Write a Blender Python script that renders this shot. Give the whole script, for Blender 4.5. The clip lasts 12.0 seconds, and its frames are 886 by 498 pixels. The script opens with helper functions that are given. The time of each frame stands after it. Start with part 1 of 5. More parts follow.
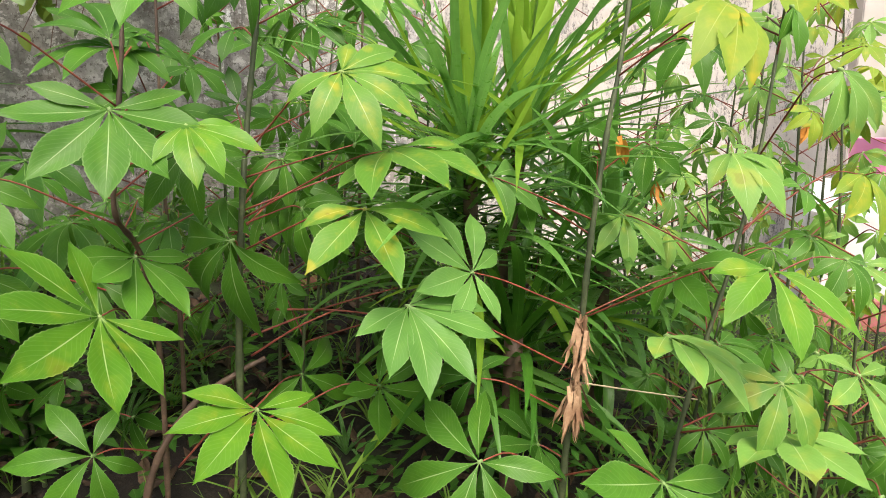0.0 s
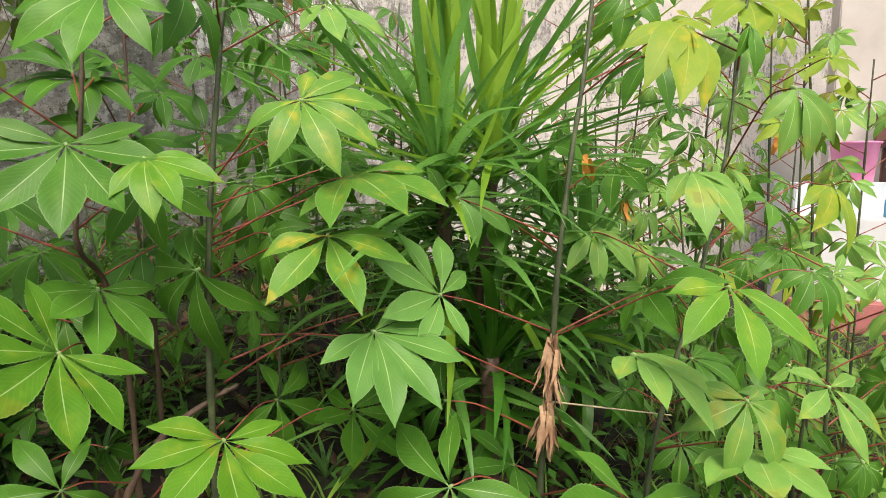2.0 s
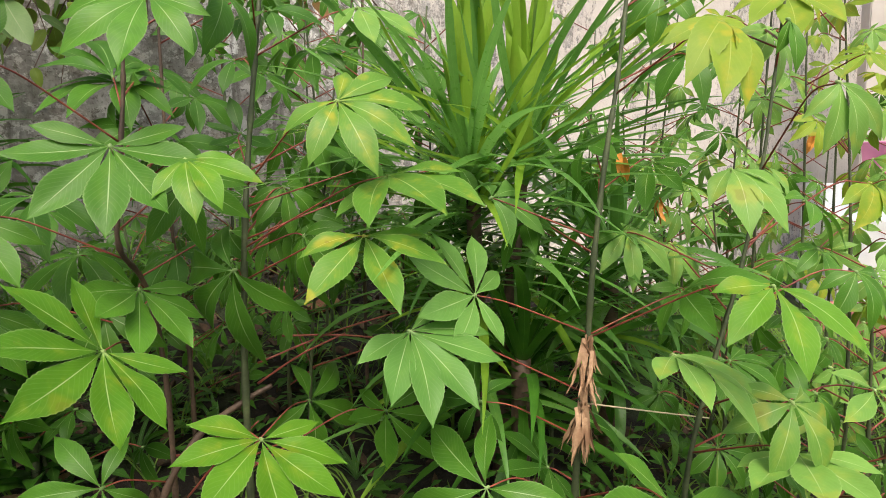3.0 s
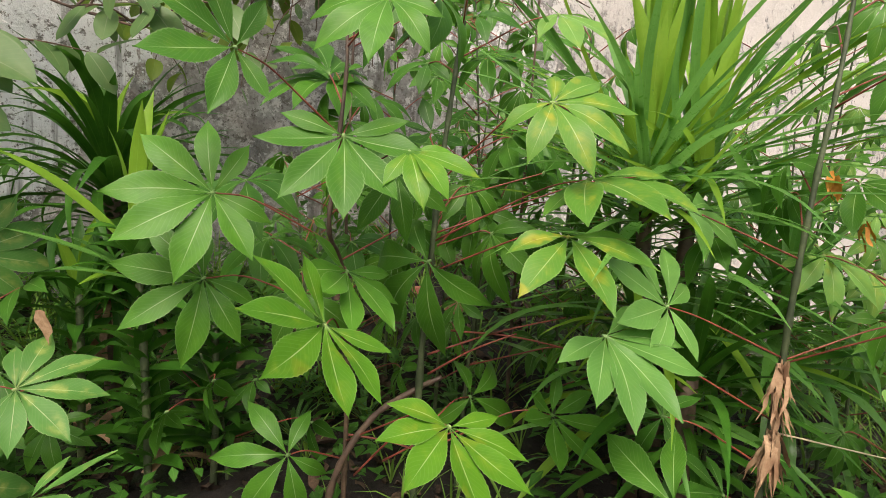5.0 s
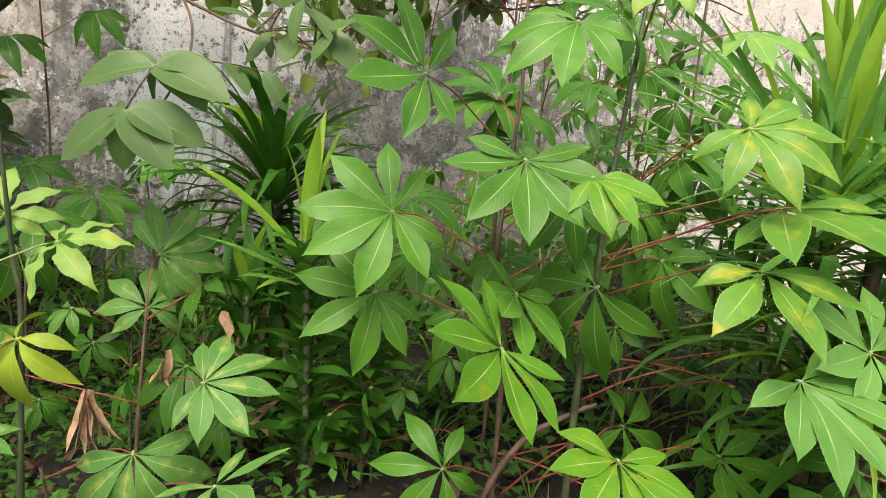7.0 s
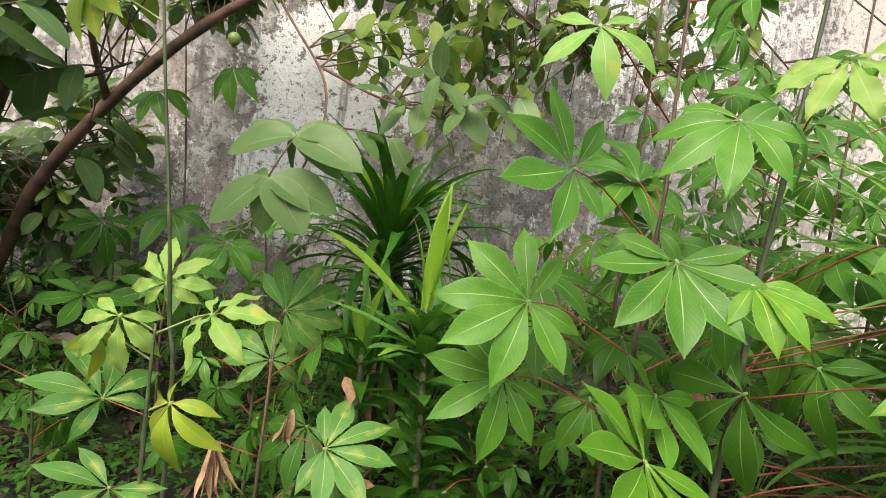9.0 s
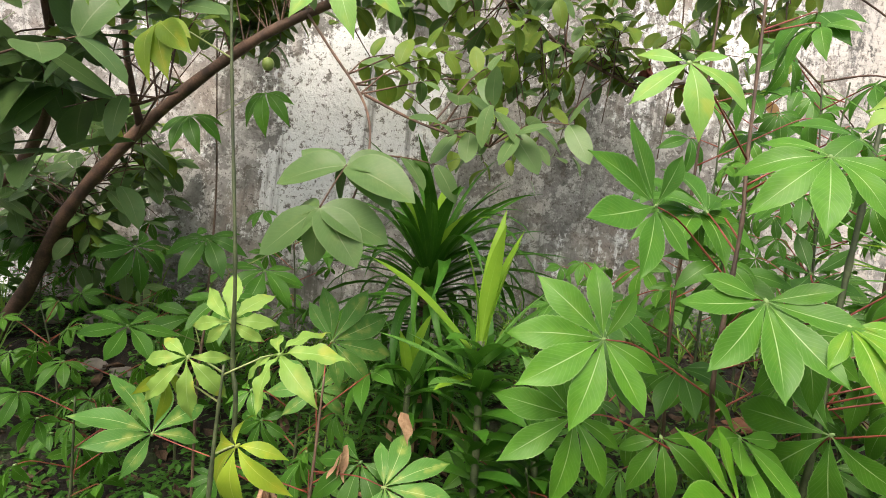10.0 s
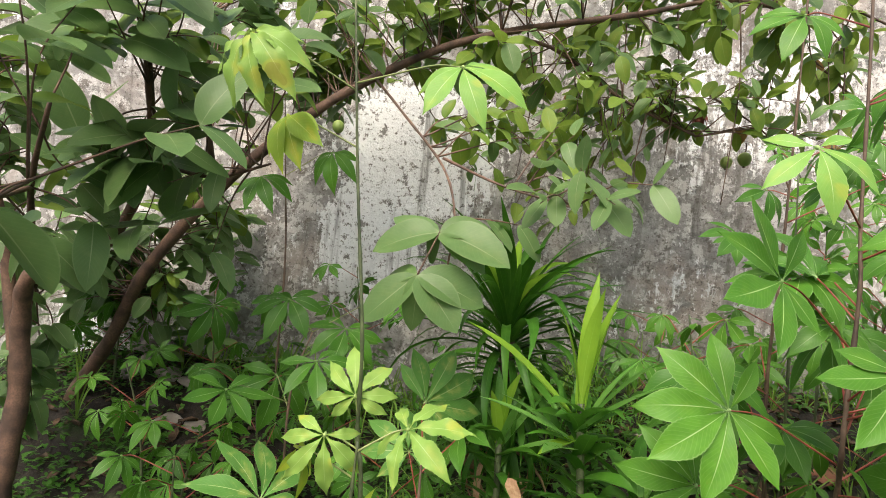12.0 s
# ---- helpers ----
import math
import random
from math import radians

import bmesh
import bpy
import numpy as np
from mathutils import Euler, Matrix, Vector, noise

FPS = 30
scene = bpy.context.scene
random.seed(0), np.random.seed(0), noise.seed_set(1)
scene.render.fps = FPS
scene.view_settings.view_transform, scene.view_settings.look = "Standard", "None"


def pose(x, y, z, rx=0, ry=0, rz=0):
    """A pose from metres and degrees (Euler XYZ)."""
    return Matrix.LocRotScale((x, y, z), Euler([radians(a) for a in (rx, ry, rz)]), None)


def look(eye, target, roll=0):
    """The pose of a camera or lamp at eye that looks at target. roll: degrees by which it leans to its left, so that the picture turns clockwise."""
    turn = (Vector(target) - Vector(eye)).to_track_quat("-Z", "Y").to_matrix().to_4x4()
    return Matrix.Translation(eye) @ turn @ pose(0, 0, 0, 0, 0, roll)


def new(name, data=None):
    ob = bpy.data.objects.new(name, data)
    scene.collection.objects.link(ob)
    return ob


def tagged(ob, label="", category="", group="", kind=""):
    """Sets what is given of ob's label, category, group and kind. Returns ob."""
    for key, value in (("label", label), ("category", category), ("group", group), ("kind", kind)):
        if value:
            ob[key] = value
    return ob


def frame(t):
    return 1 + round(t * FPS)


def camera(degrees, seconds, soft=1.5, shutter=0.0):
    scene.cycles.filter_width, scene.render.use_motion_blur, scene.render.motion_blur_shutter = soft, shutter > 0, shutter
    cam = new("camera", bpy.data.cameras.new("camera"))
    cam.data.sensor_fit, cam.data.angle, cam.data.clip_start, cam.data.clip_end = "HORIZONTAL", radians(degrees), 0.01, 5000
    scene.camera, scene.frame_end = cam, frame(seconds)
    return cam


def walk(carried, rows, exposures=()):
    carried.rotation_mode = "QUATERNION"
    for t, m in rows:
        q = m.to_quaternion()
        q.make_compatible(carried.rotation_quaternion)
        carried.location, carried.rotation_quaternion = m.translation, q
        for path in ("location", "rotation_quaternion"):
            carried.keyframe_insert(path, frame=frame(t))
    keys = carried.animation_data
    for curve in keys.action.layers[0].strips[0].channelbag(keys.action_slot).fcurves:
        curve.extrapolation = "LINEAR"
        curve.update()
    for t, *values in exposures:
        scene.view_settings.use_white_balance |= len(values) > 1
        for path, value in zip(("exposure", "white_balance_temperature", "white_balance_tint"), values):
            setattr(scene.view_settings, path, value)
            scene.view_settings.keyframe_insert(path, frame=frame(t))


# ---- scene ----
cam = camera(75.0, 12.0, soft=0.5)
PATH = [
    (0, (0.391, 0.052, 1.269), (-0.175, 1.949, 0.984), 1.2),
    (0.5, (0.417, 0.068, 1.275), (-0.108, 1.978, 1.001), 0.9),
    (1, (0.439, 0.069, 1.273), (-0.061, 1.989, 1.022), 0.5),
    (1.5, (0.441, 0.077, 1.29), (-0.082, 1.989, 1.027), -0),
    (2, (0.447, 0.072, 1.297), (-0.104, 1.978, 1.046), -0.2),
    (2.5, (0.433, 0.061, 1.289), (-0.151, 1.96, 1.059), -0.5),
    (2.7, (0.43, 0.066, 1.289), (-0.168, 1.96, 1.054), -0.6),
    (4.3, (0.307, 0.015, 1.271), (-0.473, 1.844, 1.056), 1.2),
    (4.5, (0.305, 0.002, 1.272), (-0.537, 1.804, 1.062), 1.6),
    (5, (0.221, -0.035, 1.255), (-0.679, 1.74, 1.063), 3),
    (5.5, (0.169, -0.066, 1.256), (-0.808, 1.67, 1.072), 3.7),
    (6, (0.131, -0.085, 1.261), (-0.912, 1.609, 1.058), 4.5),
    (6.5, (0.119, -0.091, 1.273), (-0.977, 1.569, 1.065), 4.4),
    (7, (0.092, -0.11, 1.282), (-1.1, 1.484, 1.085), 4.6),
    (7.2, (0.074, -0.111, 1.297), (-1.147, 1.46, 1.094), 4.8),
    (8.8, (0.01, -0.167, 1.384), (-1.397, 1.248, 1.244), 6.6),
    (9, (-0.016, -0.177, 1.391), (-1.428, 1.234, 1.266), 6.9),
    (9.5, (-0.076, -0.233, 1.409), (-1.499, 1.17, 1.317), 6.8),
    (10, (-0.134, -0.259, 1.422), (-1.562, 1.139, 1.34), 6.5),
    (10.5, (-0.163, -0.296, 1.454), (-1.616, 1.076, 1.386), 6.1),
    (11, (-0.192, -0.346, 1.487), (-1.635, 1.037, 1.427), 5.7),
    (11.5, (-0.228, -0.384, 1.479), (-1.67, 1.001, 1.451), 5.2),
    (12, (-0.243, -0.442, 1.495), (-1.738, 0.887, 1.515), 5),
]
walk(cam, [(t, look(eye, target, roll)) for t, eye, target, roll in PATH],
     exposures=[(0.0, 0.90), (1.0, 0.76), (2.5, 0.63), (5.0, 0.60), (7.0, 0.88), (9.5, 0.90), (12.0, 0.96)])

# ---- light ----
SUN_ELEVATION, SUN_AZIMUTH = 54.0, 152.0   # azimuth clockwise from +y
world = bpy.data.worlds.new("World")
scene.world = world
world.use_nodes = True
wn = world.node_tree.nodes
sky = wn.new("ShaderNodeTexSky")
sky.sky_type = "NISHITA"
sky.sun_disc = False
sky.sun_elevation = radians(SUN_ELEVATION)
sky.sun_rotation = radians(SUN_AZIMUTH)
sky.air_density, sky.dust_density, sky.ozone_density = 1.0, 6.0, 0.2
wn["Background"].inputs["Strength"].default_value = 0.145
world.node_tree.links.new(sky.outputs[0], wn["Background"].inputs["Color"])
sun_data = bpy.data.lights.new("sun", "SUN")
sun_data.energy, sun_data.angle, sun_data.color = 1.9, radians(35), (1.0, 0.95, 0.83)
sun = new("sun", sun_data)
_a, _e = radians(SUN_AZIMUTH), radians(SUN_ELEVATION)
sun.matrix_basis = look((6 * math.sin(_a), 6 * math.cos(_a), 8),
                        (6 * math.sin(_a) - math.sin(_a) * math.cos(_e), 6 * math.cos(_a) - math.cos(_a) * math.cos(_e), 8 - math.sin(_e)))

# ---- materials ----


class Nodes:
    """A small wrapper that adds nodes and links to a new material."""

    def __init__(self, name):
        self.mat = bpy.data.materials.new(name)
        self.mat.use_nodes = True
        self.tree = self.mat.node_tree
        self.bsdf = self.tree.nodes["Principled BSDF"]
        self.out = self.tree.nodes["Material Output"]

    def add(self, kind, **values):
        n = self.tree.nodes.new(kind)
        for key, value in values.items():
            n.inputs[key].default_value = value
        return n

    def link(self, a, b):
        self.tree.links.new(a, b)

    def noise(self, scale, detail=4.0, rough=0.55, coords=None, distortion=0.0):
        n = self.add("ShaderNodeTexNoise", Scale=scale, Detail=detail, Roughness=rough, Distortion=distortion)
        self.link(coords if coords is not None else self.coords(), n.inputs["Vector"])
        return n.outputs["Fac"]

    def coords(self, which="Object"):
        return self.add("ShaderNodeTexCoord").outputs[which]

    def ramp(self, fac, stops):
        n = self.tree.nodes.new("ShaderNodeValToRGB")
        el = n.color_ramp.elements
        while len(el) < len(stops):
            el.new(0.5)
        for e, (p, c) in zip(el, stops):
            e.position = p
            e.color = (*c, 1.0) if len(c) == 3 else c
        self.link(fac, n.inputs["Fac"])
        return n.outputs["Color"]

    def math(self, op, a, b=None, c=None):
        n = self.tree.nodes.new("ShaderNodeMath")
        n.operation = op
        for i, v in enumerate((a, b, c)):
            if v is None:
                continue
            if isinstance(v, (int, float)):
                n.inputs[i].default_value = v
            else:
                self.link(v, n.inputs[i])
        return n.outputs[0]

    def smooth(self, value, lo, hi, out_lo=0.0, out_hi=1.0):
        n = self.tree.nodes.new("ShaderNodeMapRange")
        n.interpolation_type = "SMOOTHSTEP"
        for key, v in (("From Min", lo), ("From Max", hi), ("To Min", out_lo), ("To Max", out_hi)):
            n.inputs[key].default_value = v
        self.link(value, n.inputs["Value"])
        return n.outputs["Result"]

    def mix(self, fac, a, b, mode="MIX"):
        n = self.tree.nodes.new("ShaderNodeMix")
        n.data_type, n.blend_type = "RGBA", mode
        for sock, v in ((n.inputs["Factor"], fac), (n.inputs["A"], a), (n.inputs["B"], b)):
            if isinstance(v, tuple):
                sock.default_value = (*v, 1.0)
            elif isinstance(v, (int, float)):
                sock.default_value = v
            else:
                self.link(v, sock)
        return n.outputs["Result"]

    def bump(self, height, strength, distance=0.01):
        n = self.add("ShaderNodeBump", Strength=strength, Distance=distance)
        self.link(height, n.inputs["Height"])
        self.link(n.outputs["Normal"], self.bsdf.inputs["Normal"])
        return n.outputs["Normal"]

    def set(self, colour=None, rough=None, **values):
        for key, v in (("Base Color", colour), ("Roughness", rough), *values.items()):
            if v is None:
                continue
            if isinstance(v, tuple):
                self.bsdf.inputs[key].default_value = (*v, 1.0)
            elif isinstance(v, (int, float)):
                self.bsdf.inputs[key].default_value = v
            else:
                self.link(v, self.bsdf.inputs[key])
        return self.mat


def leaf_material(name, low, high, blotch, blotch_amount, vein, rough=0.42, glow=0.3, spots=0.0, gloss=0.26):
    """Foliage: green that varies from leaf to leaf, a pale midrib, side veins and yellow blotches; light passes through it."""
    s = Nodes(name)
    uv = s.add("ShaderNodeSeparateXYZ")
    s.link(s.coords("UV"), uv.inputs[0])
    across = s.math("ABSOLUTE", s.math("SUBTRACT", uv.outputs[0], 0.5))
    along = uv.outputs[1]
    pos = s.add("ShaderNodeNewGeometry").outputs["Position"]
    info = s.add("ShaderNodeObjectInfo").outputs["Random"]
    tone = s.math("ADD", s.math("MULTIPLY", s.noise(9.0, 3, coords=pos), 0.7), s.math("MULTIPLY", info, 0.45))
    colour = s.ramp(tone, [(0.2, low), (0.85, high)])
    patch = s.math("MULTIPLY", s.smooth(s.noise(22.0, 3, coords=pos), 0.46, 0.66), s.smooth(across, 0.42, 0.05))
    patch = s.math("MULTIPLY", patch, blotch_amount)
    colour = s.mix(patch, colour, blotch)
    wave = s.math("SINE", s.math("MULTIPLY", s.math("SUBTRACT", along, s.math("MULTIPLY", across, 0.5)), 95.0))
    side = s.math("MULTIPLY", s.smooth(wave, 0.72, 1.0), 0.06)
    width = s.smooth(along, 0.0, 1.0, 0.030, 0.012)
    rib = s.smooth(s.math("DIVIDE", across, width), 1.0, 0.45)
    rib = s.math("MULTIPLY", rib, s.smooth(along, 1.0, 0.5, 0.12, 0.66))
    cloud = s.smooth(s.noise(38.0, 4, 0.65, coords=pos), 0.35, 0.7, 0.0, 0.32)
    colour = s.mix(cloud, colour, low)
    # thin pale rim that paints the glints along the leaf edge
    edge_glint = s.smooth(across, 0.445, 0.49, 0.0, 0.30)
    colour = s.mix(s.math("MAXIMUM", edge_glint, s.math("MAXIMUM", side, rib)), colour, vein)
    colour = s.mix(s.smooth(along, 0.085, 0.0, 0.0, 0.55), colour, vein)      # pale where the lobes meet
    fleck = s.smooth(s.noise(160.0, 2, coords=pos), 0.68, 0.76, 0.0, 0.25)
    colour = s.mix(fleck, colour, (0.22, 0.17, 0.05))
    if spots:
        gold = s.smooth(s.noise(13.0, 2, coords=pos), 0.60, 0.68, 0.0, spots)
        colour = s.mix(gold, colour, (0.55, 0.42, 0.03))
        burnt = s.smooth(s.noise(13.0, 2, coords=pos), 0.71, 0.73, 0.0, spots)
        colour = s.mix(burnt, colour, (0.16, 0.07, 0.02))
    s.set(colour, s.math("ADD", rough, s.math("MULTIPLY", s.noise(60.0, 2, coords=pos), 0.15)))
    s.bsdf.inputs["Specular IOR Level"].default_value = gloss
    normal = s.bump(s.math("ADD", s.math("MULTIPLY", s.noise(45.0, 3, coords=pos), 3.0), s.math("ADD", s.math("MULTIPLY", wave, 0.16), s.math("MULTIPLY", rib, -3.0))), 0.10, 0.0015)
    thin = s.add("ShaderNodeBsdfTranslucent")
    s.link(s.mix(0.55, colour, high), thin.inputs["Color"])
    s.link(normal, thin.inputs["Normal"])
    both = s.add("ShaderNodeMixShader", Fac=glow)
    s.link(s.bsdf.outputs[0], both.inputs[1])
    s.link(thin.outputs[0], both.inputs[2])
    s.link(both.outputs[0], s.out.inputs["Surface"])
    return s.mat


LEAF = {
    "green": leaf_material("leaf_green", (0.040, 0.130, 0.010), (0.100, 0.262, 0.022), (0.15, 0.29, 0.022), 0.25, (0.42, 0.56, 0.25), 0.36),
    # lighter, bluer copy of green: pale sheen and haze mixed into the colour
    "green_sheen": leaf_material("leaf_green_sheen", (0.085, 0.215, 0.036), (0.175, 0.375, 0.075), (0.20, 0.36, 0.05), 0.2, (0.46, 0.60, 0.29), 0.34),
    # darker copy of green: the shade on inner and back leaves is in the colour
    "green_shaded": leaf_material("leaf_green_shaded", (0.031, 0.106, 0.010), (0.081, 0.222, 0.017), (0.10, 0.22, 0.02), 0.2, (0.30, 0.44, 0.18), 0.36),
    "mottled": leaf_material("leaf_mottled", (0.056, 0.175, 0.009), (0.122, 0.290, 0.017), (0.28, 0.37, 0.03), 0.45, (0.46, 0.58, 0.25), 0.36, spots=0.14),
    "blotched": leaf_material("leaf_blotched", (0.082, 0.210, 0.022), (0.165, 0.340, 0.042), (0.36, 0.39, 0.03), 0.75, (0.48, 0.58, 0.25), 0.36, spots=0.45),
    "pale": leaf_material("leaf_pale_green", (0.13, 0.28, 0.045), (0.22, 0.42, 0.080), (0.36, 0.45, 0.07), 0.45, (0.50, 0.62, 0.28), 0.40, spots=0.25),
    "yellow": leaf_material("leaf_yellowing", (0.15, 0.27, 0.020), (0.28, 0.38, 0.030), (0.42, 0.38, 0.03), 0.6, (0.42, 0.48, 0.12), spots=0.5),
    "veined": leaf_material("leaf_veined", (0.066, 0.185, 0.032), (0.130, 0.300, 0.060), (0.36, 0.41, 0.10), 0.8, (0.48, 0.56, 0.26)),
    "lime": leaf_material("leaf_lime", (0.165, 0.305, 0.050), (0.26, 0.40, 0.085), (0.42, 0.46, 0.10), 0.5, (0.38, 0.50, 0.20), spots=0.3),
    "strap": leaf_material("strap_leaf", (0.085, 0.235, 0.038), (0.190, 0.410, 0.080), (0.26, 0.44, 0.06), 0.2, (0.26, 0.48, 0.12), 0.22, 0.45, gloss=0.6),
    # darker strap for low, overhung leaves, with their shade put into the colour
    "strap_shaded": leaf_material("strap_leaf_shaded", (0.024, 0.095, 0.009), (0.070, 0.20, 0.018), (0.09, 0.22, 0.02), 0.2, (0.11, 0.25, 0.04), 0.34),
    "shoot": leaf_material("strap_leaf_young", (0.155, 0.315, 0.022), (0.275, 0.455, 0.045), (0.32, 0.46, 0.04), 0.3, (0.30, 0.50, 0.08), 0.32, 0.45),
    "guava": leaf_material("oval_leaf", (0.082, 0.156, 0.048), (0.160, 0.264, 0.088), (0.22, 0.26, 0.09), 0.25, (0.30, 0.37, 0.19), 0.30, 0.42),
    # yellower copy of guava: sunlight in the upper leaves put into the colour
    "guava_sunlit": leaf_material("oval_leaf_sunlit", (0.095, 0.175, 0.024), (0.20, 0.29, 0.042), (0.27, 0.28, 0.04), 0.4, (0.24, 0.34, 0.09), 0.42, 0.4),
    "guava_old": leaf_material("oval_leaf_old", (0.16, 0.085, 0.03), (0.30, 0.18, 0.05), (0.34, 0.26, 0.04), 0.5, (0.30, 0.26, 0.10), 0.5),
    "weed": leaf_material("weed_leaf", (0.028, 0.098, 0.012), (0.086, 0.225, 0.030), (0.12, 0.22, 0.03), 0.3, (0.12, 0.26, 0.05)),
    "grass": leaf_material("grass_blade", (0.070, 0.17, 0.020), (0.20, 0.34, 0.050), (0.30, 0.32, 0.09), 0.4, (0.20, 0.35, 0.08), 0.5),
}


def stem_material(name, low, high, rough=0.6):
    s = Nodes(name)
    pos = s.add("ShaderNodeNewGeometry").outputs["Position"]
    n = s.noise(14.0, 5, coords=pos)
    fine = s.noise(120.0, 3, coords=pos)
    colour = s.mix(s.smooth(fine, 0.35, 0.7, 0.0, 0.5), s.ramp(n, [(0.35, low), (0.65, high)]), low)
    s.bump(fine, 0.4, 0.003)
    return s.set(colour, rough)


STEM_GREEN = stem_material("stem_green", (0.032, 0.044, 0.018), (0.095, 0.118, 0.048))
STEM_BROWN = stem_material("stem_brown", (0.06, 0.036, 0.025), (0.15, 0.095, 0.06))
PETIOLE_RED = stem_material("petiole_red", (0.17, 0.03, 0.022), (0.32, 0.085, 0.05), 0.45)
PETIOLE_GREEN = stem_material("petiole_green", (0.15, 0.20, 0.06), (0.26, 0.28, 0.10), 0.45)
BARK = stem_material("bark_red_brown", (0.052, 0.030, 0.021), (0.165, 0.092, 0.060), 0.75)
DRY_LEAF = stem_material("dry_leaf", (0.22, 0.115, 0.06), (0.52, 0.34, 0.205), 0.8)
LITTER = stem_material("leaf_litter", (0.035, 0.02, 0.012), (0.14, 0.085, 0.05), 0.9)
DRY_ORANGE = stem_material("dry_leaf_orange", (0.55, 0.19, 0.03), (0.80, 0.36, 0.06), 0.7)
FRUIT = stem_material("fruit_green", (0.16, 0.24, 0.05), (0.28, 0.34, 0.09), 0.45)


def wall_material():
    """Old lime-washed plaster: grey and pinkish coat, flaked white wash, dark damp stains, algae and runs."""
    s = Nodes("old_plaster")
    p = s.coords("Object")
    xyz = s.add("ShaderNodeSeparateXYZ")
    s.link(p, xyz.inputs[0])
    x, z = xyz.outputs[0], xyz.outputs[2]

    def spot(cx, cz, rx, rz):
        """1 in the middle of an oval stretch of the wall, 0 outside it."""
        a, b = s.math("DIVIDE", s.math("SUBTRACT", x, cx), rx), s.math("DIVIDE", s.math("SUBTRACT", z, cz), rz)
        return s.smooth(s.math("SQRT", s.math("ADD", s.math("MULTIPLY", a, a), s.math("MULTIPLY", b, b))), 1.0, 0.15)

    big, mid, small = s.noise(0.9, 5, 0.6, p), s.noise(5.0, 6, 0.65, p), s.noise(28.0, 5, 0.7, p)
    grain = s.noise(110.0, 4, 0.7, p)
    base = s.ramp(s.math("ADD", s.math("MULTIPLY", mid, 0.65), s.math("MULTIPLY", small, 0.35)),
                  [(0.36, (0.12, 0.115, 0.108)), (0.5, (0.26, 0.249, 0.237)), (0.63, (0.42, 0.404, 0.388))])
    scab = s.smooth(s.noise(9.0, 7, 0.74, p), 0.515, 0.55, 0.0, 0.75)        # palm-sized flakes of the paler coat
    base = s.mix(scab, base, (0.57, 0.55, 0.535))
    warm = s.math("MAXIMUM", s.math("MULTIPLY", s.noise(2.2, 4, 0.6, p), 0.75), s.math("MULTIPLY", spot(0.75, 1.35, 0.75, 0.75), s.noise(6.0, 5, 0.6, p)))
    base = s.mix(s.smooth(warm, 0.36, 0.52, 0.0, 0.45), base, (0.42, 0.335, 0.290))
    tall = s.add("ShaderNodeMapping")
    tall.inputs["Scale"].default_value = (1.0, 1.0, 0.28)
    s.link(p, tall.inputs["Vector"])
    streak = s.noise(16.0, 6, 0.72, tall.outputs[0])
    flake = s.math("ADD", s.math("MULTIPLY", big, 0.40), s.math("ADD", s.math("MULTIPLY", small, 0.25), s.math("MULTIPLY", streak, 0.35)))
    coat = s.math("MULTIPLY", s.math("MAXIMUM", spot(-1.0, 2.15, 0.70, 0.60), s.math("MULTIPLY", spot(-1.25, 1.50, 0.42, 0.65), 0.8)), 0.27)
    # more pale coat towards the terrace, painting in its brighter light
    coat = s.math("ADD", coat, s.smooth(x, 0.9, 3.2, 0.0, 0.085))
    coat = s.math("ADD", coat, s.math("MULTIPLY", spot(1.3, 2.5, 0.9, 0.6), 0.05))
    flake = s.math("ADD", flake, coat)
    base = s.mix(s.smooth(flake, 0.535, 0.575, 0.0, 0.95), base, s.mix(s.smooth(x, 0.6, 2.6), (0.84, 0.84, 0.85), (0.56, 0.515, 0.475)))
    glare_fade = s.smooth(x, 1.2, 3.2, 1.0, 0.06)        # fewer dark marks towards the terrace; the stronger light there is in the colour
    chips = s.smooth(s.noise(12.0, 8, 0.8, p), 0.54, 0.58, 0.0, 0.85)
    base = s.mix(s.math("MULTIPLY", chips, glare_fade), base, (0.135, 0.115, 0.10))
    specks = s.smooth(s.noise(48.0, 5, 0.75, p), 0.56, 0.63, 0.0, 0.7)
    base = s.mix(s.math("MULTIPLY", specks, glare_fade), base, (0.09, 0.08, 0.07))
    stretch = s.add("ShaderNodeMapping")
    stretch.inputs["Scale"].default_value = (5.0, 5.0, 0.35)
    s.link(p, stretch.inputs["Vector"])
    runs = s.smooth(s.noise(1.6, 5, 0.65, stretch.outputs[0]), 0.54, 0.66, 0.0, 0.7)
    base = s.mix(s.math("MULTIPLY", runs, glare_fade), base, (0.095, 0.085, 0.075))
    damp = s.math("MULTIPLY", s.smooth(z, 1.9, 0.7), s.smooth(s.noise(2.6, 5, 0.65, p), 0.42, 0.62, 0.0, 0.6))
    base = s.mix(s.math("MULTIPLY", damp, glare_fade), base, (0.085, 0.088, 0.062))
    s.bump(s.math("ADD", s.math("ADD", mid, s.math("MULTIPLY", small, 0.6)), s.math("ADD", s.math("MULTIPLY", grain, 0.15), s.smooth(flake, 0.535, 0.575, 0.0, 0.3))), 0.8, 0.02)
    return s.set(base, 0.92)


def ground_material():
    s = Nodes("garden_soil")
    p = s.coords("Object")
    mid, small = s.noise(3.0, 6, 0.6, p), s.noise(45.0, 6, 0.7, p)
    base = s.ramp(small, [(0.3, (0.010, 0.008, 0.006)), (0.55, (0.020, 0.014, 0.010)), (0.75, (0.055, 0.038, 0.025))])
    base = s.mix(s.smooth(mid, 0.5, 0.64, 0.0, 0.7), base, (0.045, 0.075, 0.02))
    s.bump(small, 0.9, 0.03)
    return s.set(base, 0.95)


